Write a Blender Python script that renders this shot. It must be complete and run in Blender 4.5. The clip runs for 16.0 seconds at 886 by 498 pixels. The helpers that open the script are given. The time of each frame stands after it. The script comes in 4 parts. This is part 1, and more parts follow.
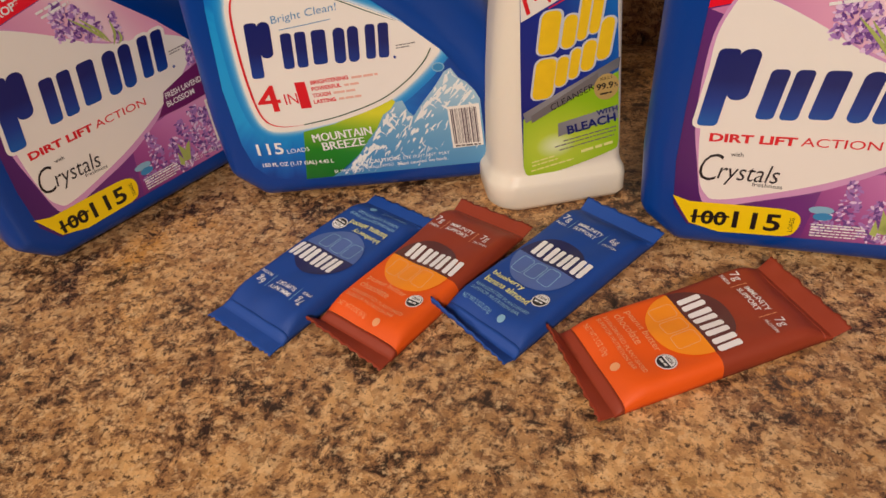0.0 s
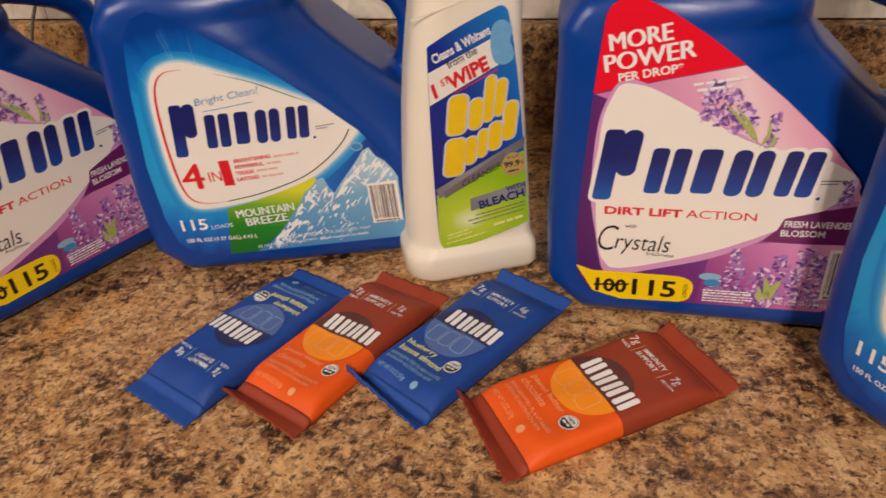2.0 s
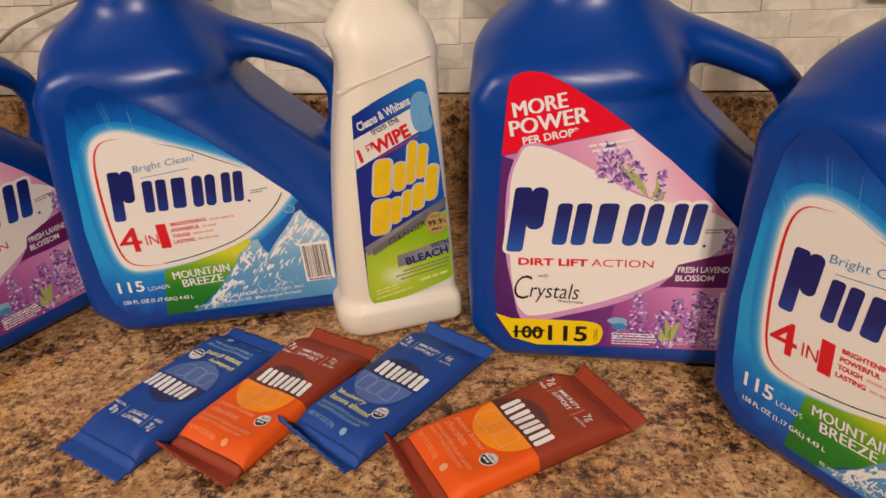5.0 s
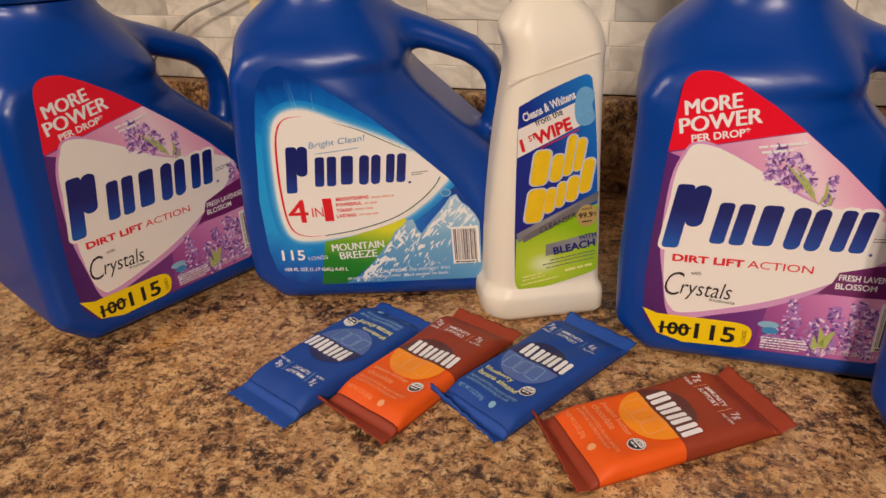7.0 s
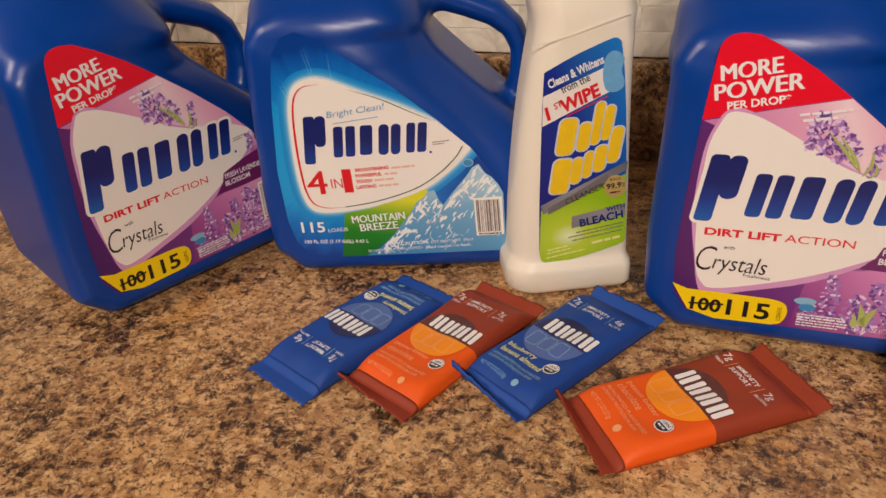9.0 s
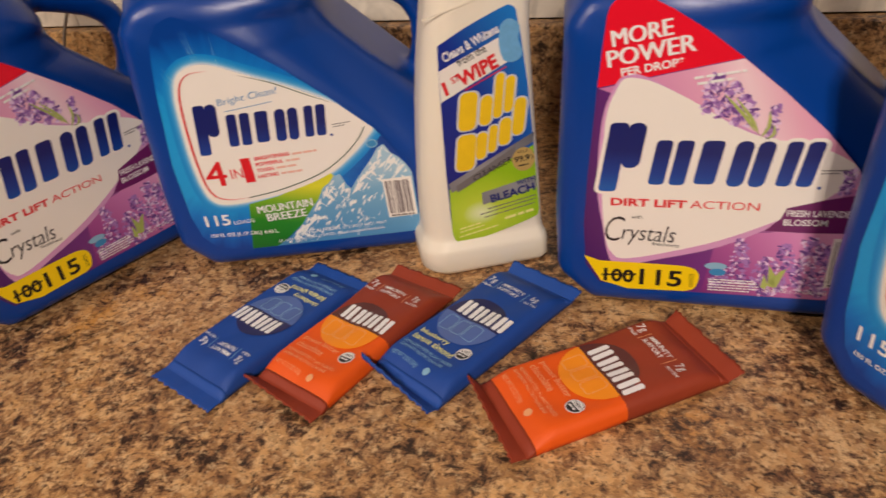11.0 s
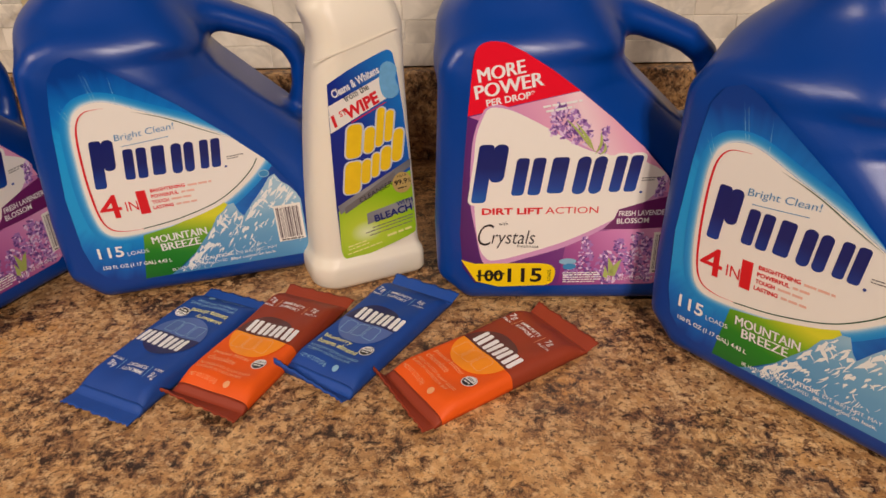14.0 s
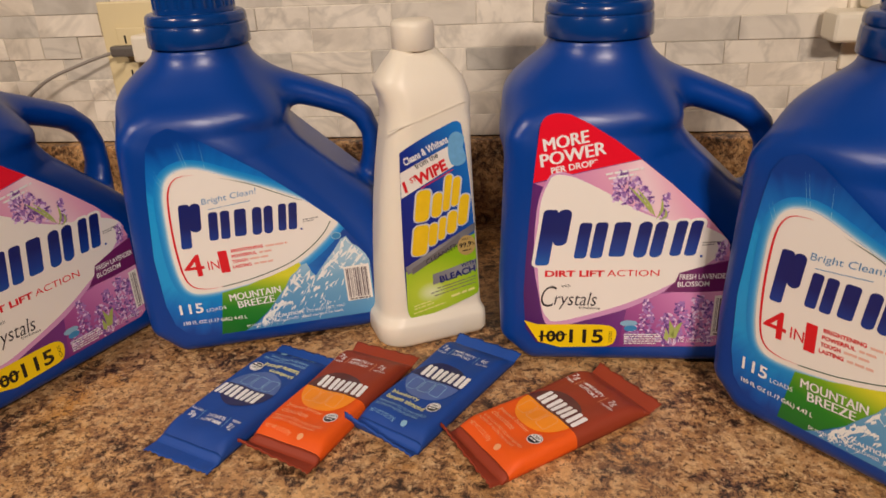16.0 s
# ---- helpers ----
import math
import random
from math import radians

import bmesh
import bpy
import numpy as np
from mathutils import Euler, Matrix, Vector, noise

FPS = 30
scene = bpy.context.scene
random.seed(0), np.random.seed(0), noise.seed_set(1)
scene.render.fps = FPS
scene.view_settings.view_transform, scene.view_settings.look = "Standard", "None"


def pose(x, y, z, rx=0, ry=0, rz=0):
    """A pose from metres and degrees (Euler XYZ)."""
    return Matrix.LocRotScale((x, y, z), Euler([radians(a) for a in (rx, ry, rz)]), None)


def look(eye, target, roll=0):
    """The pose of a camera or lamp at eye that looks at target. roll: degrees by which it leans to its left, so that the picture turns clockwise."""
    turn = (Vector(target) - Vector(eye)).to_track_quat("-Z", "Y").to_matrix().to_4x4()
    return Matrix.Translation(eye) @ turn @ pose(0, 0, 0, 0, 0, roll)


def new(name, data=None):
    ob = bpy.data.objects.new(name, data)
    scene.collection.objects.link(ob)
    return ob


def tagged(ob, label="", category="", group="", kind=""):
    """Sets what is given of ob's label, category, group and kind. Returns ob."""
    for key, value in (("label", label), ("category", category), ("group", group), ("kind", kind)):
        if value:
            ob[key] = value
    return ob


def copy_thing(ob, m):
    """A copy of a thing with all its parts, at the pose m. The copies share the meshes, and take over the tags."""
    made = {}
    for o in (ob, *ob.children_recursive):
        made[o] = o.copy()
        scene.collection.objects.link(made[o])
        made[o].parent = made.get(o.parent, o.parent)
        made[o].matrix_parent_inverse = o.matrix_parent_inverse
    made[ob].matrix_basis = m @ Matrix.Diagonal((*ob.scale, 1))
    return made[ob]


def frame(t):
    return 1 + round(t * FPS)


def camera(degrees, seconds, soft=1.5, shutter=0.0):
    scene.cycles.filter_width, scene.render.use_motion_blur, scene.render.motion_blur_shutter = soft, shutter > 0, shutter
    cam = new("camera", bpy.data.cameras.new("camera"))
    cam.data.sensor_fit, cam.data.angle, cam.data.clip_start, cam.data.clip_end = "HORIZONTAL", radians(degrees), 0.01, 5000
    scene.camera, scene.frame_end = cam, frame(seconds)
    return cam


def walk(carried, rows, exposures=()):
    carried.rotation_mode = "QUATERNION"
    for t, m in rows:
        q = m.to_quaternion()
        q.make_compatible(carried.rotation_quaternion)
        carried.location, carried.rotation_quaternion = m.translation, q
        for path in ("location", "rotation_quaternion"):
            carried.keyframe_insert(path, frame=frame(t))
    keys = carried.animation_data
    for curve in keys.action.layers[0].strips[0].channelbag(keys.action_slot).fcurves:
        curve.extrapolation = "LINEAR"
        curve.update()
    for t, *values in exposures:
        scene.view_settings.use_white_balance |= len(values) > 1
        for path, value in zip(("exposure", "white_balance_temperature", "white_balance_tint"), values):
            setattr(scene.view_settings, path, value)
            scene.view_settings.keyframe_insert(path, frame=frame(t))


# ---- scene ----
cam = camera(62.95, 16.0, shutter=0.5)
PATH = [
    (0, (0.1457, 0.0965, 0.3067), (-0.4415, 1.5333, -0.9545), -7.43),
    (0.5, (0.1459, 0.1014, 0.3036), (-0.4434, 1.5535, -0.9391), -7.11),
    (1, (0.1501, 0.0954, 0.3168), (-0.4419, 1.5946, -0.8672), -6.48),
    (1.5, (0.1637, 0.0932, 0.3147), (-0.3942, 1.6410, -0.8225), -6.07),
    (2, (0.1736, 0.0855, 0.3112), (-0.3077, 1.6871, -0.7859), -4.89),
    (2.5, (0.1826, 0.0893, 0.3084), (-0.2385, 1.7370, -0.7440), -4.67),
    (3, (0.1894, 0.0848, 0.3131), (-0.1876, 1.7608, -0.7111), -4.65),
    (3.5, (0.1940, 0.0876, 0.3135), (-0.1444, 1.7832, -0.6916), -3.95),
    (5.8, (0.1965, 0.0239, 0.3219), (-0.2009, 1.7617, -0.5848), -3.29),
    (6, (0.1845, 0.0172, 0.3303), (-0.2773, 1.7422, -0.5702), -3.34),
    (6.5, (0.1658, 0.0140, 0.3256), (-0.3912, 1.7144, -0.5679), -2.95),
    (7, (0.1580, 0.0194, 0.3149), (-0.4336, 1.7013, -0.5914), -2.68),
    (7.5, (0.1590, 0.0244, 0.3173), (-0.4485, 1.6849, -0.6176), -2.92),
    (8, (0.1583, 0.0271, 0.3197), (-0.4732, 1.6663, -0.6364), -3.18),
    (8.2, (0.1567, 0.0274, 0.3179), (-0.4837, 1.6599, -0.6438), -3.22),
    (10.3, (0.1575, 0.0625, 0.3123), (-0.4875, 1.6257, -0.7555), -5.57),
    (10.5, (0.1634, 0.0651, 0.3161), (-0.4647, 1.6287, -0.7614), -5.98),
    (11, (0.1869, 0.0715, 0.3138), (-0.3634, 1.6577, -0.7730), -6.54),
    (11.5, (0.2063, 0.0748, 0.3207), (-0.2544, 1.6921, -0.7619), -7.00),
    (12, (0.2167, 0.0553, 0.3266), (-0.1259, 1.7160, -0.7339), -6.62),
    (12.5, (0.1942, 0.0324, 0.3224), (-0.0013, 1.7397, -0.7009), -4.14),
    (13, (0.1901, 0.0197, 0.3269), (0.0662, 1.7385, -0.6881), -3.11),
    (13.5, (0.1730, 0.0069, 0.3276), (0.0662, 1.7289, -0.6841), -2.31),
    (14, (0.1590, -0.0090, 0.3255), (0.0595, 1.7284, -0.6603), -1.76),
    (14.5, (0.1568, -0.0297, 0.3356), (0.0614, 1.7324, -0.6056), -1.57),
    (15, (0.1490, -0.0492, 0.3379), (-0.0090, 1.7525, -0.5160), -1.84),
    (15.5, (0.1394, -0.0378, 0.3403), (-0.0740, 1.7822, -0.4610), -2.09),
    (16, (0.1432, -0.0318, 0.3341), (-0.0729, 1.7783, -0.4887), -2.73),
]
walk(cam, [(t, look(eye, target, roll)) for t, eye, target, roll in PATH])

# ---- light ----
scene.view_settings.exposure = 0.0
world = bpy.data.worlds.new("room_air")
scene.world = world
world.use_nodes = True
world.node_tree.nodes["Background"].inputs[0].default_value = (1.0, 0.78, 0.55, 1)
world.node_tree.nodes["Background"].inputs[1].default_value = 0.002

FIXTURES = ((0.60, -1.30, 1.36, 16.4), (-0.95, -0.50, 1.36, 5.8))
for fx, fy, fz, watts in FIXTURES:
    for side in (-0.085, 0.085):
        lamp_data = bpy.data.lights.new("bulb_light", "AREA")
        lamp_data.shape, lamp_data.size = "DISK", 0.13
        lamp_data.energy, lamp_data.color = watts, (1.0, 0.83, 0.71)
        bulb_light = new("bulb_light", lamp_data)
        bulb_light.matrix_world = look((fx + side, fy, fz - 0.14), (0.15, 0.45, 0.0))


# ---- materials ----
def srgb(r, g, b):
    f = lambda c: c / 12.92 if c <= 0.04045 else ((c + 0.055) / 1.055) ** 2.4
    return (f(r / 255), f(g / 255), f(b / 255), 1)


def plain(name, col, rough=0.5, metal=0.0, vary=0.06, scale=60.0, bump=0.0, bump_scale=200.0, coat=0.0, sub=0.0):
    """A principled material with a fine two-scale variation of its colour and an optional relief."""
    m = bpy.data.materials.new(name)
    m.use_nodes = True
    nt = m.node_tree
    b = nt.nodes["Principled BSDF"]
    b.inputs["Roughness"].default_value, b.inputs["Metallic"].default_value = rough, metal
    b.inputs["Coat Weight"].default_value = coat
    b.inputs["Subsurface Weight"].default_value = sub
    b.inputs["Subsurface Radius"].default_value = (0.01, 0.008, 0.006)
    tc = nt.nodes.new("ShaderNodeTexCoord")
    n1 = nt.nodes.new("ShaderNodeTexNoise")
    n1.inputs["Scale"].default_value, n1.inputs["Detail"].default_value = scale, 6
    nt.links.new(tc.outputs["Object"], n1.inputs["Vector"])
    mx = nt.nodes.new("ShaderNodeMix")
    mx.data_type = "RGBA"
    mx.inputs["A"].default_value = tuple(c * (1 - vary) for c in col[:3]) + (1,)
    mx.inputs["B"].default_value = tuple(min(1, c * (1 + vary)) for c in col[:3]) + (1,)
    nt.links.new(n1.outputs["Fac"], mx.inputs["Factor"])
    nt.links.new(mx.outputs["Result"], b.inputs["Base Color"])
    if bump:
        n2 = nt.nodes.new("ShaderNodeTexNoise")
        n2.inputs["Scale"].default_value, n2.inputs["Detail"].default_value = bump_scale, 4
        nt.links.new(tc.outputs["Object"], n2.inputs["Vector"])
        bp = nt.nodes.new("ShaderNodeBump")
        bp.inputs["Strength"].default_value, bp.inputs["Distance"].default_value = bump, 0.001
        nt.links.new(n2.outputs["Fac"], bp.inputs["Height"])
        nt.links.new(bp.outputs["Normal"], b.inputs["Normal"])
    return m


def ramp(nt, src, stops, interp="LINEAR"):
    r = nt.nodes.new("ShaderNodeValToRGB")
    r.color_ramp.interpolation = interp
    el = r.color_ramp.elements
    el[0].position, el[0].color = stops[0]
    el[1].position, el[1].color = stops[1]
    for p, c in stops[2:]:
        e = el.new(p)
        e.color = c
    nt.links.new(src, r.inputs["Fac"])
    return r.outputs["Color"]


def noise_node(nt, vec, scale, detail=6, rough=0.6, dist=0.0):
    n = nt.nodes.new("ShaderNodeTexNoise")
    n.inputs["Scale"].default_value, n.inputs["Detail"].default_value = scale, detail
    n.inputs["Roughness"].default_value, n.inputs["Distortion"].default_value = rough, dist
    nt.links.new(vec, n.inputs["Vector"])
    return n.outputs["Fac"]


def mix(nt, fac, a, b, mode="MIX"):
    m = nt.nodes.new("ShaderNodeMix")
    m.data_type, m.blend_type = "RGBA", mode
    for key, v in (("Factor", fac), ("A", a), ("B", b)):
        sock = [s for s in m.inputs if s.name == key and s.enabled][0]
        if isinstance(v, bpy.types.NodeSocket):
            nt.links.new(v, sock)
        else:
            sock.default_value = v
    return [s for s in m.outputs if s.enabled][0]


def stone_material():
    """Laminate worktop printed as brown and gold granite: blotches, crystals, dark flecks."""
    m = bpy.data.materials.new("granite_laminate")
    m.use_nodes = True
    nt = m.node_tree
    b = nt.nodes["Principled BSDF"]
    tc = nt.nodes.new("ShaderNodeTexCoord")
    v = tc.outputs["Object"]
    big = noise_node(nt, v, 10, 6, 0.65, 0.4)
    mid = noise_node(nt, v, 58, 10, 0.8, 0.4)
    c = ramp(nt, mid, [(0.30, srgb(124, 94, 72)), (0.41, srgb(174, 136, 98)), (0.49, srgb(220, 180, 130)), (0.57, srgb(238, 206, 158)), (0.68, srgb(216, 170, 112))])
    shade = ramp(nt, big, [(0.36, srgb(186, 166, 148)), (0.50, srgb(236, 222, 204)), (0.62, srgb(255, 242, 216))])
    c = mix(nt, 0.85, c, shade, "MULTIPLY")
    for cells, share in ((95, 0.30), (210, 0.34)):
        warp = nt.nodes.new("ShaderNodeVectorMath")
        warp.operation = "MULTIPLY_ADD"
        wob = nt.nodes.new("ShaderNodeTexNoise")
        wob.inputs["Scale"].default_value, wob.inputs["Detail"].default_value = cells * 1.6, 4
        nt.links.new(v, wob.inputs["Vector"])
        nt.links.new(wob.outputs["Color"], warp.inputs[0])
        warp.inputs[1].default_value = (1.6 / cells, 1.6 / cells, 1.6 / cells)
        nt.links.new(v, warp.inputs[2])
        chip = nt.nodes.new("ShaderNodeTexVoronoi")
        chip.inputs["Scale"].default_value = cells
        nt.links.new(warp.outputs[0], chip.inputs["Vector"])
        part_of = nt.nodes.new("ShaderNodeSeparateColor")
        nt.links.new(chip.outputs["Color"], part_of.inputs[0])
        tint = ramp(nt, part_of.outputs[0], [(0.0, srgb(48, 36, 30)), (0.16, srgb(112, 84, 64)), (0.36, srgb(184, 144, 102)), (0.62, srgb(218, 178, 124)), (0.88, srgb(246, 218, 172))])
        c = mix(nt, share, c, tint)
    gold = ramp(nt, noise_node(nt, v, 8, 5, 0.6, 0.5), [(0.58, (0, 0, 0, 1)), (0.68, (0.7, 0.7, 0.7, 1))])
    c = mix(nt, gold, c, srgb(206, 152, 78))
    both = nt.nodes.new("ShaderNodeMath")
    both.operation = "MULTIPLY_ADD"
    nt.links.new(noise_node(nt, v, 15, 5, 0.6, 0.3), both.inputs[0])
    both.inputs[1].default_value = -0.55
    nt.links.new(noise_node(nt, v, 96, 9, 0.78, 0.4), both.inputs[2])
    brown = ramp(nt, both.outputs[0], [(0.215, (0, 0, 0, 1)), (0.27, (0.82, 0.82, 0.82, 1))])
    c = mix(nt, brown, c, srgb(124, 90, 66))
    dark = ramp(nt, both.outputs[0], [(0.285, (0, 0, 0, 1)), (0.335, (0.95, 0.95, 0.95, 1))])
    c = mix(nt, dark, c, srgb(40, 29, 24))
    fleck = ramp(nt, noise_node(nt, v, 230, 6, 0.75), [(0.545, (0, 0, 0, 1)), (0.59, (0.9, 0.9, 0.9, 1))])
    c = mix(nt, fleck, c, srgb(72, 50, 38))
    pale = ramp(nt, noise_node(nt, v, 150, 6, 0.75), [(0.55, (0, 0, 0, 1)), (0.62, (0.8, 0.8, 0.8, 1))])
    c = mix(nt, pale, c, srgb(226, 198, 156))
    c = mix(nt, 1.0, c, (0.97, 0.89, 0.785, 1), "MULTIPLY")
    nt.links.new(c, b.inputs["Base Color"])
    rr = ramp(nt, noise_node(nt, v, 300, 4), [(0.3, (0.30, 0.30, 0.30, 1)), (0.7, (0.46, 0.46, 0.46, 1))])
    nt.links.new(rr, b.inputs["Roughness"])
    bp = nt.nodes.new("ShaderNodeBump")
    bp.inputs["Strength"].default_value, bp.inputs["Distance"].default_value = 0.25, 0.0006
    nt.links.new(noise_node(nt, v, 420, 4), bp.inputs["Height"])
    nt.links.new(bp.outputs["Normal"], b.inputs["Normal"])
    return m


def marble_material():
    """Pale marble mosaic: each piece has its own tone and its own grey veins."""
    m = bpy.data.materials.new("marble_tile")
    m.use_nodes = True
    nt = m.node_tree
    b = nt.nodes["Principled BSDF"]
    b.inputs["Roughness"].default_value = 0.28
    tc = nt.nodes.new("ShaderNodeTexCoord")
    oi = nt.nodes.new("ShaderNodeObjectInfo")
    add = nt.nodes.new("ShaderNodeVectorMath")
    add.operation = "MULTIPLY_ADD"
    cmb = nt.nodes.new("ShaderNodeCombineXYZ")
    for k in "XYZ":
        nt.links.new(oi.outputs["Random"], cmb.inputs[k])
    nt.links.new(cmb.outputs[0], add.inputs[0])
    add.inputs[1].default_value = (7, 13, 5)
    nt.links.new(tc.outputs["Object"], add.inputs[2])
    v = add.outputs[0]
    tone = ramp(nt, oi.outputs["Random"], [(0.0, srgb(248, 240, 224)), (0.6, srgb(242, 233, 216)), (0.88, srgb(228, 221, 207)), (1.0, srgb(200, 196, 186))])
    cloud = ramp(nt, noise_node(nt, v, 16, 5, 0.6, 0.6), [(0.42, (1, 1, 1, 1)), (0.62, (0.82, 0.81, 0.80, 1))])
    c = mix(nt, 1.0, tone, cloud, "MULTIPLY")
    vein = ramp(nt, noise_node(nt, v, 9, 4, 0.55, 1.4), [(0.44, (1, 1, 1, 1)), (0.50, (0.60, 0.60, 0.60, 1)), (0.56, (1, 1, 1, 1))])
    c = mix(nt, 0.5, c, vein, "MULTIPLY")
    nt.links.new(c, b.inputs["Base Color"])
    bp = nt.nodes.new("ShaderNodeBump")
    bp.inputs["Strength"].default_value, bp.inputs["Distance"].default_value = 0.2, 0.001
    nt.links.new(noise_node(nt, v, 40, 5), bp.inputs["Height"])
    nt.links.new(bp.outputs["Normal"], b.inputs["Normal"])
    return m


def gradient_label(name, stops, mode, a, bvec, rays=0.0, rough=0.3):
    """Printed label: a colour ramp along the distance from a point (mode 'ball', scaled) or along a direction (mode 'line')."""
    m = bpy.data.materials.new(name)
    m.use_nodes = True
    nt = m.node_tree
    b = nt.nodes["Principled BSDF"]
    b.inputs["Roughness"].default_value = rough
    tc = nt.nodes.new("ShaderNodeTexCoord")
    sub = nt.nodes.new("ShaderNodeVectorMath")
    sub.operation = "SUBTRACT"
    nt.links.new(tc.outputs["Object"], sub.inputs[0])
    sub.inputs[1].default_value = a
    if mode == "ball":
        mul = nt.nodes.new("ShaderNodeVectorMath")
        mul.operation = "MULTIPLY"
        nt.links.new(sub.outputs[0], mul.inputs[0])
        mul.inputs[1].default_value = bvec
        ln = nt.nodes.new("ShaderNodeVectorMath")
        ln.operation = "LENGTH"
        nt.links.new(mul.outputs[0], ln.inputs[0])
        val = ln.outputs["Value"]
    else:
        dt = nt.nodes.new("ShaderNodeVectorMath")
        dt.operation = "DOT_PRODUCT"
        nt.links.new(sub.outputs[0], dt.inputs[0])
        dt.inputs[1].default_value = bvec
        val = dt.outputs["Value"]
    if rays:
        nrm = nt.nodes.new("ShaderNodeVectorMath")
        nrm.operation = "NORMALIZE"
        nt.links.new(sub.outputs[0], nrm.inputs[0])
        nz = noise_node(nt, nrm.outputs[0], 11, 1, 0.5)
        ma = nt.nodes.new("ShaderNodeMath")
        ma.operation = "MULTIPLY_ADD"
        nt.links.new(nz, ma.inputs[0])
        ma.inputs[1].default_value = rays
        nt.links.new(val, ma.inputs[2])
        val = ma.outputs[0]
    nt.links.new(ramp(nt, val, stops), b.inputs["Base Color"])
    return m


STONE = stone_material()
MARBLE = marble_material()
GROUT = plain("grout", srgb(226, 220, 208), 0.9, bump=0.4)
# wall, ceiling and floor tones are kept dark to cut bounced fill light
WALLPAINT = plain("wall_paint", srgb(88, 74, 60), 0.85, bump=0.15)
CEILPAINT = plain("ceiling_paint", srgb(122, 112, 100), 0.9, bump=0.2)
FLOORWOOD = plain("floor_wood", srgb(92, 66, 46), 0.5, vary=0.25, scale=12)
BLUE = plain("blue_plastic", srgb(1, 62, 150), 0.33, vary=0.03, scale=30, bump=0.06, bump_scale=900)
BLUE.node_tree.nodes["Principled BSDF"].inputs["Specular IOR Level"].default_value = 0.45
CAPBLUE = plain("cap_plastic", srgb(6, 58, 128), 0.2, vary=0.04, scale=40)
CREAM = plain("white_plastic", srgb(240, 232, 214), 0.4, vary=0.015, scale=30, bump=0.05, bump_scale=700, sub=0.05)
IVORY = plain("ivory_plastic", srgb(232, 216, 170), 0.4, vary=0.02)
WHITEP = plain("appliance_white", srgb(238, 230, 210), 0.35, vary=0.02)
CABLE = plain("cable_grey", srgb(150, 142, 132), 0.55)
PLUGDARK = plain("plug_grey", srgb(98, 92, 86), 0.5)
PAPER = plain("label_white", srgb(244, 240, 232), 0.32, vary=0.01)
NAVY = plain("ink_navy", srgb(20, 34, 110), 0.32, vary=0.12, scale=25)
INKBLUE = gradient_label("ink_blue", [(0.0, srgb(26, 92, 178)), (0.25, srgb(24, 62, 150)), (0.6, srgb(22, 34, 108))], "line", (0.0, 0, 0.094), (0, 0, 24.0))
RED = plain("ink_red", srgb(222, 28, 40), 0.32, vary=0.03)
REDFIELD = plain("red_field", srgb(238, 18, 46), 0.3, vary=0.03)
BLACK = plain("ink_black", srgb(26, 22, 26), 0.35)
WHITEINK = plain("ink_white", srgb(240, 240, 240), 0.35, vary=0.01)
SKYINK = plain("ink_sky", srgb(60, 140, 196), 0.35)
PALEBLUE = plain("ink_pale_blue", srgb(140, 186, 214), 0.35)
ROSEINK = plain("ink_rose", srgb(236, 186, 168), 0.35)
RAYINK = plain("ray_print", srgb(150, 210, 238), 0.35)
YELLOW = plain("ink_yellow", srgb(248, 214, 14), 0.32, vary=0.02)
GREYINK = plain("ink_grey", srgb(116, 112, 112), 0.35)
BARINK = plain("ink_barcode", srgb(92, 78, 84), 0.35)
DARKGREEN = plain("ink_dark_green", srgb(40, 84, 60), 0.35)
PURPLE = gradient_label("purple_field", [(0.0, srgb(78, 32, 104)), (0.45, srgb(120, 54, 134)), (1.0, srgb(206, 130, 184))], "line", (-0.01, 0, 0.02), (6.0, 0, 1.6))
PINK = gradient_label("pink_field", [(0.0, srgb(206, 130, 180)), (0.4, srgb(232, 168, 200)), (0.62, srgb(246, 216, 226)), (0.8, srgb(238, 178, 202)), (1.0, srgb(226, 150, 190))], "line", (0.0, 0, 0.15), (9.0, 0, 4.0))
PLUM = plain("plum_band", srgb(112, 34, 100), 0.32, vary=0.08)
LILAC = plain("lilac_edge", srgb(214, 158, 204), 0.32, vary=0.04)
MAUVE = gradient_label("mauve_field", [(0.0, srgb(126, 48, 124)), (0.35, srgb(172, 84, 156)), (0.7, srgb(214, 134, 192)), (1.0, srgb(232, 168, 208))], "line", (0.055, 0, 0.018), (9.0, 0, 7.0))
PETALS = [plain("petal_" + k, srgb(*c), 0.4, vary=0.15, scale=300) for k, c in
          (("deep", (112, 68, 146)), ("violet", (170, 124, 194)), ("pale", (234, 206, 238)))]
LEAF = plain("leaf_green", srgb(176, 190, 104), 0.4, vary=0.15, scale=200)
GREENFIELD = gradient_label("green_field", [(0.0, srgb(12, 100, 44)), (0.5, srgb(40, 134, 36)), (0.78, srgb(120, 176, 32)), (1.0, srgb(222, 222, 50))], "line", (0.02, 0, 0.012), (3.0, 0, 15.0))
SNOW = plain("snow_print", srgb(240, 242, 240), 0.32, vary=0.03, scale=200)
ROCK = gradient_label("rock_print", [(0.0, srgb(62, 128, 184)), (0.35, srgb(84, 148, 198)), (0.75, srgb(120, 176, 212)), (1.0, srgb(168, 204, 224))], "line", (0.0, 0, 0.018), (2.0, 0, 11.0), rays=0.15)
SKYFIELD = gradient_label("sky_field", [(0.0, srgb(34, 166, 230)), (0.58, srgb(28, 156, 226)), (0.76, srgb(12, 118, 206)), (0.93, srgb(4, 84, 176)), (1.12, srgb(1, 62, 150))],
                          "ball", (0.022, 0, 0.105), (8.0, 0, 10.5), rays=0.2)
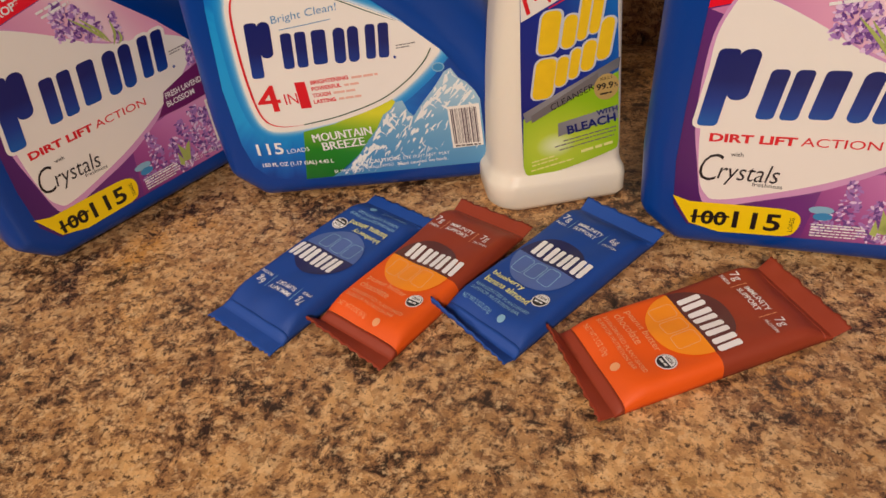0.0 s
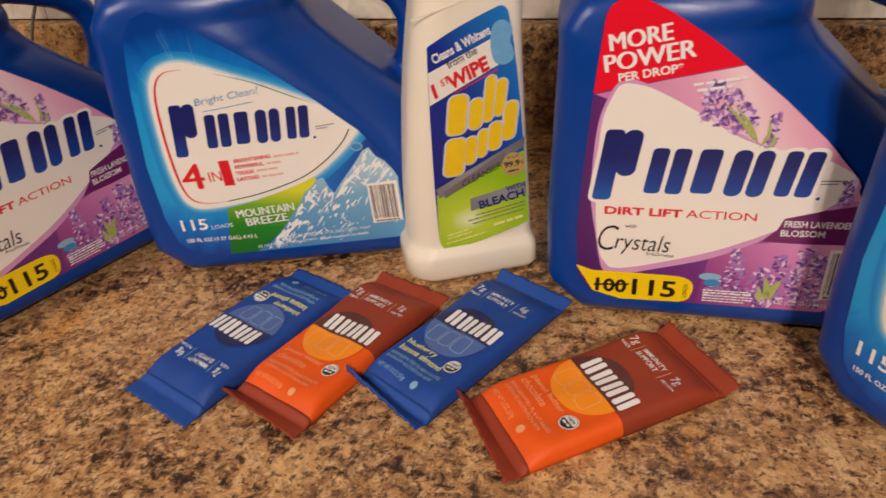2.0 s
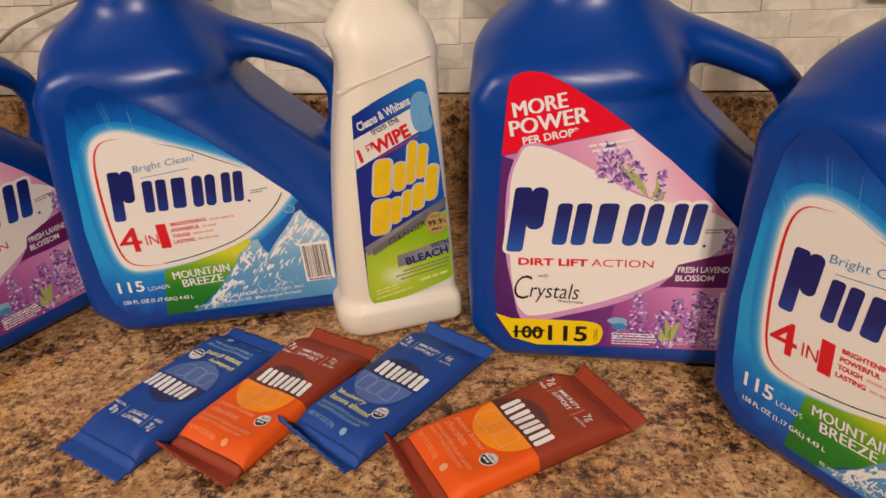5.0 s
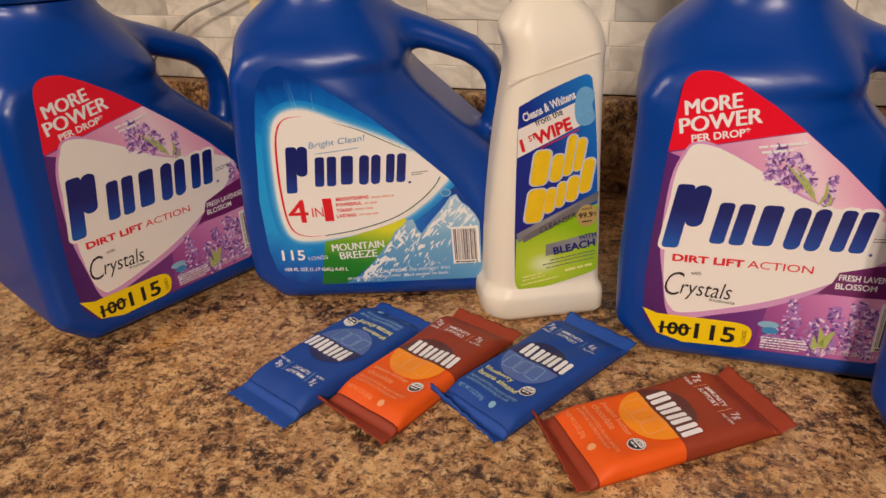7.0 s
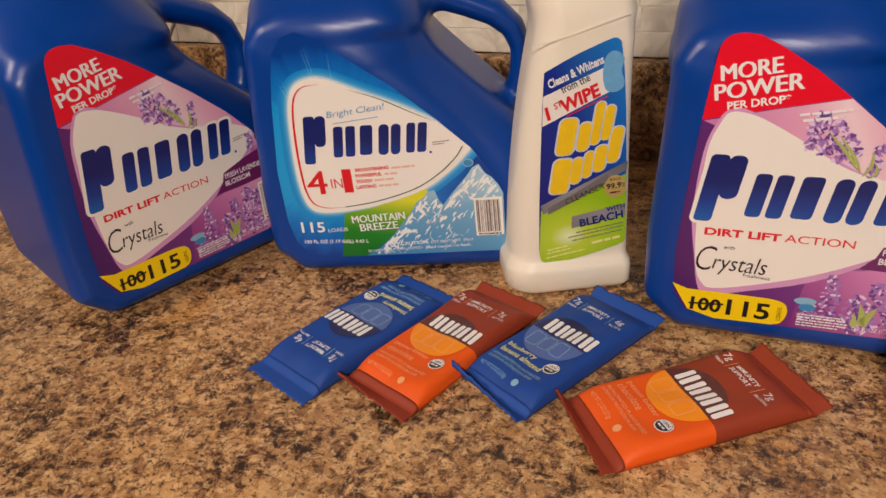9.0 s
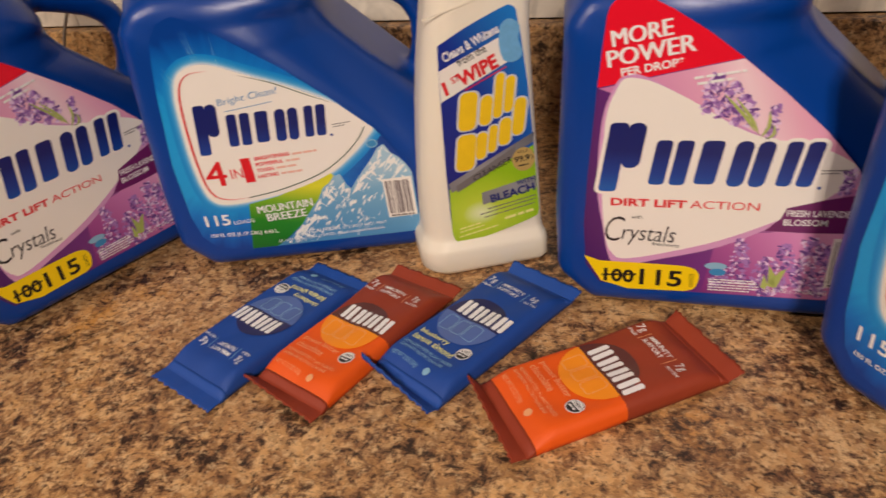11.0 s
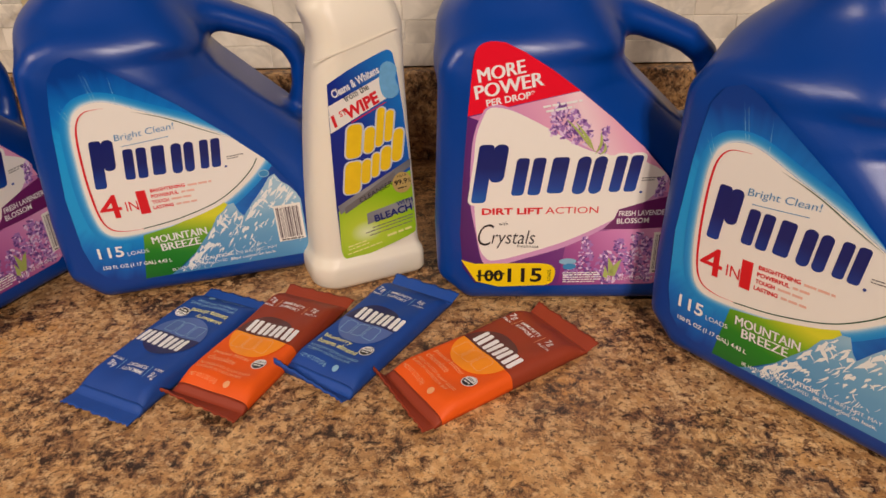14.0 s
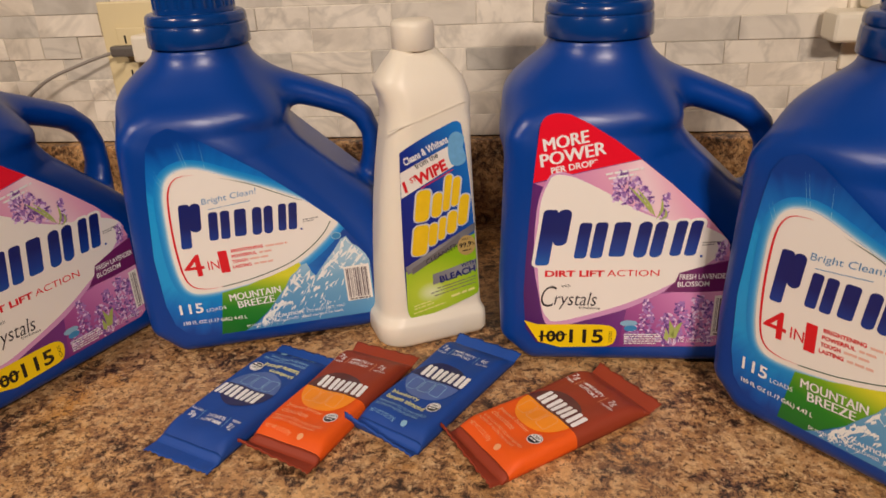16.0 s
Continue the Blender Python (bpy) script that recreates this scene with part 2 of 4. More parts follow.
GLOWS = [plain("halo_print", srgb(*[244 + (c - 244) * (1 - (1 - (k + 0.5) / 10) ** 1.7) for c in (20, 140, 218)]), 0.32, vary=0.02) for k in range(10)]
SOFTBLUE = gradient_label("cleanser_blue", [(0.0, srgb(18, 34, 128)), (0.5, srgb(20, 48, 150)), (1.0, srgb(34, 130, 214))], "line", (0.0, 0, 0.06), (9.0, 0, 4.0))
LIME = gradient_label("lime_field", [(0.0, srgb(240, 248, 200)), (0.3, srgb(196, 218, 60)), (1.0, srgb(150, 196, 24))], "ball", (0.020, 0, 0.048), (22.0, 0, 30.0))
SILVER = gradient_label("silver_band", [(0.0, srgb(112, 112, 118)), (0.5, srgb(150, 150, 152)), (1.0, srgb(100, 100, 106))], "line", (0.0, 0, 0.05), (8.0, 0, 9.0))
SPONGE = plain("sponge_blue", srgb(112, 176, 222), 0.5, vary=0.15, scale=300)
GOLD = plain("gold_seal", srgb(206, 176, 104), 0.3, metal=0.2, vary=0.15, scale=120)
AMBER = plain("amber_ink", srgb(246, 204, 30), 0.32, vary=0.1, scale=120)
AMBERPALE = plain("amber_edge", srgb(206, 212, 224), 0.35)
WRAP = dict(rough=0.6, vary=0.10, scale=40, bump=0.5, bump_scale=60)
WR_BLUE = plain("wrapper_blue", srgb(20, 70, 156), **WRAP)
WR_FINBLUE = plain("wrapper_fin_blue", srgb(26, 76, 164), **WRAP)
WR_ORANGE = plain("wrapper_orange", srgb(238, 92, 4), **WRAP)
WR_BROWN = plain("wrapper_brown", srgb(150, 56, 28), **WRAP)
DISC_NAVY = plain("disc_navy", srgb(36, 38, 92), 0.45)
DISC_LILAC = plain("disc_periwinkle", srgb(84, 110, 176), 0.45)
DISC_AMBER = plain("disc_amber", srgb(250, 150, 20), 0.45)
DISC_BROWN = plain("disc_brown", srgb(92, 44, 40), 0.45)
PEACH = plain("ink_peach", srgb(240, 170, 120), 0.45)
PALEYELLOW = plain("ink_pale_yellow", srgb(236, 234, 150), 0.45)


# ---- mesh helpers ----
def obj(name, verts, faces, mats, parent=None, label="", smooth=False, index=None):
    me = bpy.data.meshes.new(name)
    me.from_pydata([tuple(v) for v in verts], [], [tuple(f) for f in faces])
    for m in (mats if isinstance(mats, (list, tuple)) else [mats]):
        me.materials.append(m)
    if index is not None:
        me.polygons.foreach_set("material_index", index)
    if smooth:
        me.polygons.foreach_set("use_smooth", [True] * len(me.polygons))
    me.update()
    ob = new(name, me)
    if parent:
        ob.parent = parent
    if label:
        tagged(ob, label)
    return ob


def part(name, bm, material, parent, label="", smooth=False):
    me = bpy.data.meshes.new(name)
    bm.to_mesh(me)
    bm.free()
    me.materials.append(material)
    if smooth:
        me.polygons.foreach_set("use_smooth", [True] * len(me.polygons))
    ob = new(name, me)
    ob.parent = parent
    if label:
        tagged(ob, label)
    return ob


def box(x0, x1, y0, y1, z0, z1, bevel=0.0, segments=2):
    bm = bmesh.new()
    bmesh.ops.create_cube(bm, size=1)
    bmesh.ops.scale(bm, vec=(x1 - x0, y1 - y0, z1 - z0), verts=bm.verts)
    bmesh.ops.translate(bm, vec=((x0 + x1) / 2, (y0 + y1) / 2, (z0 + z1) / 2), verts=bm.verts)
    if bevel:
        bmesh.ops.bevel(bm, geom=bm.edges[:], offset=bevel, segments=segments, profile=0.6, affect="EDGES")
    return bm


def lathe(profile, sides=48, ribs=0, rib_depth=0.0, rib_from=0.0, rib_to=0.0):
    """A turned body from (radius, z) rows; ribs cut flutes between two heights."""
    verts, faces = [], []
    for r, z in profile:
        for k in range(sides):
            a = 2 * math.pi * k / sides
            rr = r
            if ribs and rib_from <= z <= rib_to and (k * ribs * 2 // sides) % 2:
                rr -= rib_depth
            verts.append((rr * math.cos(a), rr * math.sin(a), z))
    for i in range(len(profile) - 1):
        for k in range(sides):
            k2 = (k + 1) % sides
            faces.append((i * sides + k, i * sides + k2, (i + 1) * sides + k2, (i + 1) * sides + k))
    faces.append(tuple(reversed(range(sides))))
    faces.append(tuple(range((len(profile) - 1) * sides, len(profile) * sides)))
    return verts, faces


def curve_points(pts, steps=6, closed=True):
    """A smooth line through the points."""
    out, n = [], len(pts)
    for i in range(n if closed else n - 1):
        p = [Vector(pts[(i + k) % n] if closed else pts[min(max(i + k, 0), n - 1)]) for k in (-1, 0, 1, 2)]
        for s in range(steps):
            t = s / steps
            out.append(0.5 * ((2 * p[1]) + (p[2] - p[0]) * t + (2 * p[0] - 5 * p[1] + 4 * p[2] - p[3]) * t * t + (3 * p[1] - p[0] - 3 * p[2] + p[3]) * t ** 3))
    if not closed:
        out.append(Vector(pts[-1]))
    return out


class Sheet:
    """A printed face: puts flat shapes and words, in millimetres, on a surface of a thing."""

    def __init__(self, parent, at):
        self.parent, self.at = parent, at

    def shape(self, name, pts, mat, layer=1, label=""):
        v = [self.at(p[0] / 1000, p[1] / 1000, layer) for p in pts]
        return obj(name, v, [tuple(range(len(v)))], mat, self.parent, label)

    def many(self, name, polys, mats, layer=1, label="", index=None):
        v, f = [], []
        for k, p in enumerate(polys):
            f.append(tuple(range(len(v), len(v) + len(p))))
            v += [self.at(q[0] / 1000, q[1] / 1000, layer + 0.9 * k / len(polys)) for q in p]
        return obj(name, v, f, mats, self.parent, label, index=index)

    def stroke(self, name, pts, width, mat, layer=1, closed=False, taper=False):
        pts = [Vector(p) for p in pts]
        n = len(pts)
        left, right = [], []
        for i, p in enumerate(pts):
            a = pts[(i - 1) % n] if closed or i else p
            b = pts[(i + 1) % n] if closed or i < n - 1 else p
            d = (b - a).normalized()
            nrm = Vector((-d.y, d.x)) * width / 2 * (math.sin(math.pi * min(max(i / (n - 1), 0.03), 0.97)) if taper else 1)
            left.append(p + nrm)
            right.append(p - nrm)
        v = [self.at(q[0] / 1000, q[1] / 1000, layer) for q in left + right]
        f = [(i + n, (i + 1) % n + n, (i + 1) % n, i) for i in range(n if closed else n - 1)]
        return obj(name, v, f, mat, self.parent)

    def disc(self, name, x, z, rx, rz, mat, layer=1, a0=0, a1=360, turn=0, n=40):
        pts = []
        for k in range(n + (a1 - a0 < 360)):
            a = radians(a0 + (a1 - a0) * k / n)
            u, w = rx * math.cos(a), rz * math.sin(a)
            c, s = math.cos(radians(turn)), math.sin(radians(turn))
            pts.append((x + u * c - w * s, z + u * s + w * c))
        return self.shape(name, pts, mat, layer)

    def bars(self, name, rows, mat, layer=2, angle=0.0, seed=1):
        """Unreadable small print: each row (x, z, width, height) is broken into word-long bars."""
        rnd = random.Random(seed)
        polys = []
        c, s = math.cos(radians(angle)), math.sin(radians(angle))
        for x, z, w, h in rows:
            u = 0.0
            while u < w:
                l = min(w - u, h * rnd.uniform(1.5, 5))
                polys.append([(x + a * c - b * s, z + a * s + b * c) for a, b in ((u, 0), (u + l, 0), (u + l, h), (u, h))])
                u += l + h * 0.6
        return self.many(name, polys, mat, layer)

    def words(self, text, x, z, w, h, mat, layer=3, angle=0.0, shear=0.0, bold=0.0, name="lettering"):
        """Words set in the built-in face, their ink fitted to a box w by h whose lower left corner is at (x, z)."""
        cu = bpy.data.curves.new("lettering", "FONT")
        cu.body, cu.shear, cu.offset, cu.resolution_u = text, shear, bold, 3
        tmp = bpy.data.objects.new("lettering", cu)
        scene.collection.objects.link(tmp)
        me = bpy.data.meshes.new_from_object(tmp.evaluated_get(bpy.context.evaluated_depsgraph_get()))
        bpy.data.objects.remove(tmp)
        bpy.data.curves.remove(cu)
        co = np.empty(len(me.vertices) * 3)
        me.vertices.foreach_get("co", co)
        co = co.reshape(-1, 3)
        lo, hi = co.min(0), co.max(0)
        c, s = math.cos(radians(angle)), math.sin(radians(angle))
        for v, p in zip(me.vertices, co):
            a, b = (p[0] - lo[0]) / (hi[0] - lo[0]) * w, (p[1] - lo[1]) / (hi[1] - lo[1]) * h
            v.co = self.at((x + a * c - b * s) / 1000, (z + a * s + b * c) / 1000, layer)
        me.materials.clear()
        me.materials.append(mat)
        me.name = name
        ob = new(name, me)
        ob.parent = self.parent
        return ob


def slab(x, z, w, h, slant=0.0, r=1.0, n=4):
    """A slanted bar with rounded corners, as points."""
    r = min(r, w / 2, h / 2)
    pts = []
    for cx, cz, a0 in ((w - r, r, -90), (w - r, h - r, 0), (r, h - r, 90), (r, r, 180)):
        for k in range(n + 1):
            a = radians(a0 + 90 * k / n)
            px, pz = cx + r * math.cos(a), cz + r * math.sin(a)
            pts.append((x + px + slant * pz, z + pz))
    return pts


# ---- the room ----
WALL_Y = 0.800
LIP = 0.103
COUNTER_FRONT = 0.165
counter = tagged(new("countertop"), "brown and gold granite-look laminate kitchen worktop with an upstand", "countertop", kind="structure")
part("worktop", box(-1.6, 1.6, COUNTER_FRONT, WALL_Y - 0.02, -0.038, 0.0, 0.004), STONE, counter, "speckled laminate slab")
part("upstand", box(-1.6, 1.6, WALL_Y - 0.02, WALL_Y, -0.038, LIP, 0.0025), STONE, counter, "low laminate strip along the wall")


def room():
    # unseen walls, floor and ceiling, added to close the room and bounce lamp light
    X, Y0, Z0, Z1 = 1.75, -2.2, -0.91, 1.36
    for name, dims, mat, label in (
        ("wall_north", (-X, X, WALL_Y + 0.012, WALL_Y + 0.11, Z0, Z1), WALLPAINT, "painted kitchen wall behind the tiles"),
        ("wall_south", (-X, X, Y0 - 0.1, Y0, Z0, Z1), WALLPAINT, "unseen plain kitchen wall, toned down to limit bounced light"),
        ("wall_east", (X, X + 0.1, Y0, WALL_Y, Z0, Z1), WALLPAINT, "unseen plain kitchen wall, toned down to limit bounced light"),
        ("wall_west", (-X - 0.1, -X, Y0, WALL_Y, Z0, Z1), WALLPAINT, "unseen plain kitchen wall, toned down to limit bounced light"),
        ("floor", (-X, X, Y0, WALL_Y, Z0 - 0.05, Z0), FLOORWOOD, "unseen brown wooden floor, toned down to limit bounced light"),
        ("ceiling", (-X, X, Y0, WALL_Y, Z1, Z1 + 0.05), CEILPAINT, "unseen painted ceiling, toned down to limit bounced light"),
        ("cabinet_base", (-1.6, 1.6, COUNTER_FRONT + 0.03, WALL_Y - 0.01, Z0 + 0.001, -0.0385), WALLPAINT, "plain cabinet front under the worktop"),
    ):
        bm = box(*dims)
        ob = part(name, bm, mat, None)
        tagged(ob, label, name.split("_")[0], kind="structure")


room()


# ---- wall tiles ----
def tiles():
    rnd = random.Random(11)
    wall = tagged(new("backsplash"), "splitface mosaic backsplash of white and grey marble strips", "backsplash", kind="structure")
    part("grout_bed", box(-1.5, 1.5, WALL_Y - 0.0013, WALL_Y + 0.0118, LIP + 0.001, 0.75), GROUT, wall, "pale grout")
    meshes = {}
    row_h, z = 0.0252, LIP + 0.001
    far = []
    while z < 0.62:
        near_row = z < 0.35
        x = -0.95 - rnd.random() * 0.1
        while x < 0.95:
            l = rnd.choice((0.046, 0.062, 0.078, 0.094, 0.094, 0.125))
            d = rnd.choice((0.0, 0.0005, 0.001, 0.0022))
            if near_row and -0.62 < x < 0.66:
                if l not in meshes:
                    bm = box(0.0003, l - 0.0003, -0.0035, 0.006, 0.0003, row_h - 0.0003, 0.0005, 1)
                    me = bpy.data.meshes.new("tile")
                    bm.to_mesh(me)
                    bm.free()
                    me.materials.append(MARBLE)
                    meshes[l] = me
                t = new("tile", meshes[l])
                t.parent = wall
                t.location = (x, WALL_Y + 0.0015 - d, z)
            else:
                far.append((x, l, d, z))
            x += l
        z += row_h
    bm = bmesh.new()
    for x, l, d, zz in far:
        vs = [bm.verts.new((x + a, WALL_Y + 0.0015 - d + b, zz + c)) for a in (0.0006, l - 0.0006) for b in (-0.004, 0.004) for c in (0.0006, row_h - 0.0006)]
        for f in ((0, 1, 3, 2), (4, 6, 7, 5), (0, 4, 5, 1), (2, 3, 7, 6), (1, 5, 7, 3), (0, 2, 6, 4)):
            bm.faces.new([vs[k] for k in f])
    rest = part("tile_field", bm, MARBLE, wall)
    tagged(rest, kind="stuff")


# ---- detergent bottles ----
def surface(field, lo, hi, step):
    """The zero surface of a distance field as a quad mesh (surface nets)."""
    n = [int(math.ceil((hi[k] - lo[k]) / step)) + 1 for k in range(3)]
    ax = [lo[k] + step * np.arange(n[k]) for k in range(3)]
    g = np.meshgrid(*ax, indexing="ij")
    d = field(*g)
    inside = d < 0
    nx, ny, nz = [k - 1 for k in n]
    acc = np.zeros((nx, ny, nz, 3))
    cnt = np.zeros((nx, ny, nz))
    base = np.stack(np.meshgrid(np.arange(nx), np.arange(ny), np.arange(nz), indexing="ij"), -1).astype(float)
    corners = [(i, j, k) for i in (0, 1) for j in (0, 1) for k in (0, 1)]
    val = {c: d[c[0]:c[0] + nx, c[1]:c[1] + ny, c[2]:c[2] + nz] for c in corners}
    for c in corners:
        for axis in range(3):
            if c[axis] == 0:
                c2 = tuple(c[k] + (k == axis) for k in range(3))
                a, b = val[c], val[c2]
                cross = (a < 0) != (b < 0)
                t = np.where(cross, a / np.where(cross, a - b, 1), 0)
                for k in range(3):
                    acc[..., k] += np.where(cross, c[k] + (t if k == axis else 0), 0)
                cnt += cross
    active = cnt > 0
    index = -np.ones((nx, ny, nz), int)
    index[active] = np.arange(active.sum())
    pos = (base[active] + acc[active] / cnt[active][:, None]) * step + np.array(lo)
    quads = []
    for axis in range(3):
        u, w = (axis + 1) % 3, (axis + 2) % 3
        s0 = [slice(1, -1)] * 3
        s1 = [slice(1, -1)] * 3
        s0[axis], s1[axis] = slice(0, -1), slice(1, None)
        a, b = inside[tuple(s0)], inside[tuple(s1)]
        where = np.argwhere(a != b)
        flip = a[a != b]
        off = np.array([1, 1, 1])
        off[axis] = 0
        p = where + off
        eu, ew = np.eye(3, dtype=int)[u], np.eye(3, dtype=int)[w]
        q = np.stack([index[tuple((p - eu - ew).T)], index[tuple((p - ew).T)], index[tuple(p.T)], index[tuple((p - eu).T)]], 1)
        q[~flip] = q[~flip][:, ::-1]
        quads.append(q)
    return pos, np.concatenate(quads)


def smin(a, b, k):
    h = np.clip(0.5 + 0.5 * (b - a) / k, 0, 1)
    return b * (1 - h) + a * h - k * h * (1 - h)


def polygon_distance(x, z, pts):
    d = np.full(x.shape, 1e9)
    s = np.ones(x.shape)
    n = len(pts)
    for i in range(n):
        (ax, az), (bx, bz) = pts[i], pts[i - 1]
        ex, ez = bx - ax, bz - az
        wx, wz = x - ax, z - az
        t = np.clip((wx * ex + wz * ez) / (ex * ex + ez * ez), 0, 1)
        d = np.minimum(d, (wx - ex * t) ** 2 + (wz - ez * t) ** 2)
        c1, c2, c3 = z >= az, z < bz, ex * wz > ez * wx
        s = np.where((c1 & c2 & c3) | (~c1 & ~c2 & ~c3), -s, s)
    return s * np.sqrt(d)


DEPTH = 144.0
NECK = (34.0, DEPTH / 2)


def rounded_slab(x, y, z, pts, r, inset=0):
    """A polygon in x and z, grown by r, through the bottle's depth with edges of that radius."""
    d2 = polygon_distance(x, z, pts)
    dy = np.abs(y - DEPTH / 2) - (DEPTH / 2 - inset - r)
    return np.sqrt(np.maximum(d2, 0) ** 2 + np.maximum(dy, 0) ** 2) + np.minimum(np.maximum(d2, dy), 0) - r


def bottle_field(x, y, z):
    """A jug with a flat front, sloped grip side, domed shoulder and looped handle (millimetres)."""
    front = rounded_slab(x, y, z, [(-12, 16), (141, 16), (148, 25), (151, 106), (45, 203), (-4, 203), (-16, 198), (-22, 188), (-28, 70), (-27, 30)], 14)
    bevel = (z - 211) * 0.8 - np.minimum(y, DEPTH - y) * 0.6
    front = -smin(-front, -bevel, 30)
    ridge = rounded_slab(x, y, z, [(10, 60), (128, 60), (138, 106), (81, 160), (40, 178), (10, 172)], 27, 5)
    out = smin(front, ridge, 3)
    facet = (0.675 * x + 0.737 * z - 169) * 0.70 - y * 0.714
    out = -smin(-out, -facet, 9)
    heights = (196, 205, 214, 223, 232, 240, 248)
    near = np.polyfit(heights, (66, 65, 59, 52, 45.5, 40, 36.5), 4)
    left = np.polyfit(heights, (73.5, 73.5, 71.5, 66, 56, 46, 37), 4)
    right = np.polyfit(heights, (64, 62, 57, 52, 46, 41, 37), 4)
    zz = np.clip(z, 190, 248)
    wide = np.where(x < 34, np.polyval(left, zz), np.polyval(right, zz))
    deep = np.polyval(near, zz)
    power = 2.0 + 1.3 * np.clip((248 - zz) / 50, 0, 1)
    k0 = (np.abs((x - 34) / wide) ** power + np.abs((y - DEPTH / 2) / deep) ** power + 1e-9) ** (1 / power)
    shoulder = np.maximum((k0 - 1) * np.minimum(wide, deep) * 0.75, np.abs(z - 214) - 34)
    out = smin(out, shoulder, 9)
    line = [(56, 228, 15), (86, 215, 14.5), (112, 207, 12.3), (128, 201, 11.5), (147, 193, 11), (161, 181, 9.5), (168, 165, 8.5), (168, 146, 9), (162, 116, 12)]
    grip = np.full(x.shape, 1e9)
    for (ax, az, ar), (bx, bz, br) in zip(line, line[1:]):
        t = np.clip(((x - ax) * (bx - ax) + (z - az) * (bz - az)) / ((bx - ax) ** 2 + (bz - az) ** 2), 0, 1)
        grip = np.minimum(grip, np.sqrt((x - ax - t * (bx - ax)) ** 2 + ((y - DEPTH / 2) * 0.7) ** 2 + (z - az - t * (bz - az)) ** 2) - (ar + t * (br - ar)))
    out = smin(out, grip, 10)
    neck = np.maximum(np.sqrt((x - NECK[0]) ** 2 + (y - NECK[1]) ** 2) - 36.5, np.abs(z - 232) - 22)
    return smin(out, neck, 7)


JUG_V, JUG_F = surface(bottle_field, (-48, -6, -6), (190, DEPTH + 8, 258), 2.5)
JUG_V = JUG_V / 1000


def plain_mark(sheet, x, z, w, h, mat, layer, rim=0.0):
    """The maker's mark as a row of plain slanted bars and rounds, over an optional white rim."""
    u, q = w / 96.0, h / 36.0
    row = ((0, -6, 8.6, 42, 2.2, 0.13), (10.4, 9, 8.6, 27, 4.0, 0.13), (23.5, -1, 7.4, 27, 2.2, 0.13), (33.0, -1, 7.4, 27, 2.2, 0.13),
           (44.2, 0, 9.6, 26, 2.2, 0.13), (58.5, -1, 7.8, 27, 3.6, 0.13), (68.0, -1, 7.4, 27, 3.6, 0.13), (80.0, 0, 6.6, 26, 2.2, 0.13), (88.5, 0, 7.0, 26, 2.2, 0.13))
    for k, (px, pz, pw, ph, rr, slant) in enumerate(row):
        for name, grow, ink, lift in (("mark_rim", rim, PAPER, -2.2 + 0.2 * k), ("mark_block", 0.0, mat, 0)):
            if grow or lift == 0:
                sheet.shape(name, [(x + a * u, z + b * q) for a, b in slab(px - grow - slant * grow, pz - grow, pw + 2 * grow, ph + 2 * grow, slant, rr + grow)], ink, layer + lift)
    sheet.disc("mark_dot", x + 99 * u, z - 0.5, 1.0, 1.0, mat, layer)


def jug(label, category, group):
    ob = tagged(new("detergent_bottle"), label, category, group)
    obj("body", JUG_V, JUG_F, BLUE, ob, smooth=True)
    cx, cy = NECK[0] / 1000, NECK[1] / 1000
    v, f = lathe([(0.0365, 0.2478), (0.0404, 0.2480), (0.0410, 0.2486), (0.0408, 0.2560), (0.0404, 0.2632), (0.0400, 0.2640), (0.0392, 0.2643), (0.0392, 0.2652), (0.0400, 0.2656), (0.0402, 0.2664), (0.0396, 0.2702), (0.0388, 0.2722), (0.0370, 0.2734), (0.0318, 0.2738)], 64)
    obj("collar", [(a + cx, b + cy, c + 0.004) for a, b, c in v], f, CAPBLUE, ob, "glossy blue screw collar", smooth=True)
    v, f = lathe([(0.0322, 0.2735), (0.0322, 0.277), (0.0322, 0.2775), (0.0312, 0.318), (0.0312, 0.3185), (0.0294, 0.322), (0.024, 0.3225)], 96, 24, 0.0011, 0.2772, 0.3182)
    obj("cap", [(a + cx, b + cy, c + 0.004) for a, b, c in v], f, CAPBLUE, ob, "ribbed blue measuring cap")
    return ob


def petals(sheet, name, spots, seed, layer):
    """Flower spikes of many small petals. spots: (x, z, height, width, lean)."""
    rnd = random.Random(seed)
    polys, idx = [], []
    for x, z, hgt, wid, lean in spots:
        for k in range(int(hgt * 3.2)):
            t = rnd.random()
            w = wid * (0.35 + 0.65 * math.sin(math.pi * (0.12 + 0.8 * t)))
            px, pz = x + lean * t * hgt + rnd.uniform(-w, w) / 2, z + t * hgt + rnd.uniform(-0.6, 0.6)
            a, l, m = rnd.uniform(0, 6.28), rnd.uniform(1.0, 2.3), rnd.uniform(0.55, 1.1)
            polys.append([(px + l * math.cos(a) * math.cos(q) - m * math.sin(a) * math.sin(q), pz + l * math.sin(a) * math.cos(q) + m * math.cos(a) * math.sin(q))
                          for q in (0, 1.05, 2.1, 3.14, 4.2, 5.24)])
            idx.append(rnd.choice((0, 0, 1, 1, 1, 2, 2)))
    return sheet.many(name, polys, PETALS, layer, "painted lavender flowers", index=idx)


def mountain_map(a, b):
    return a - 0.0015 + (0.133 - b) * 0.04, b + 0.0063 + (0.133 - b) * 0.02 + a * 0.010


def lavender_map(a, b):
    return a * 1.02 - 0.0145, b + 0.0058 + a * 0.018


def cleanser_map(a, b):
    return a - 0.0017 + (0.170 - b) * 0.022, b + 0.0095 + (0.170 - b) * 0.014


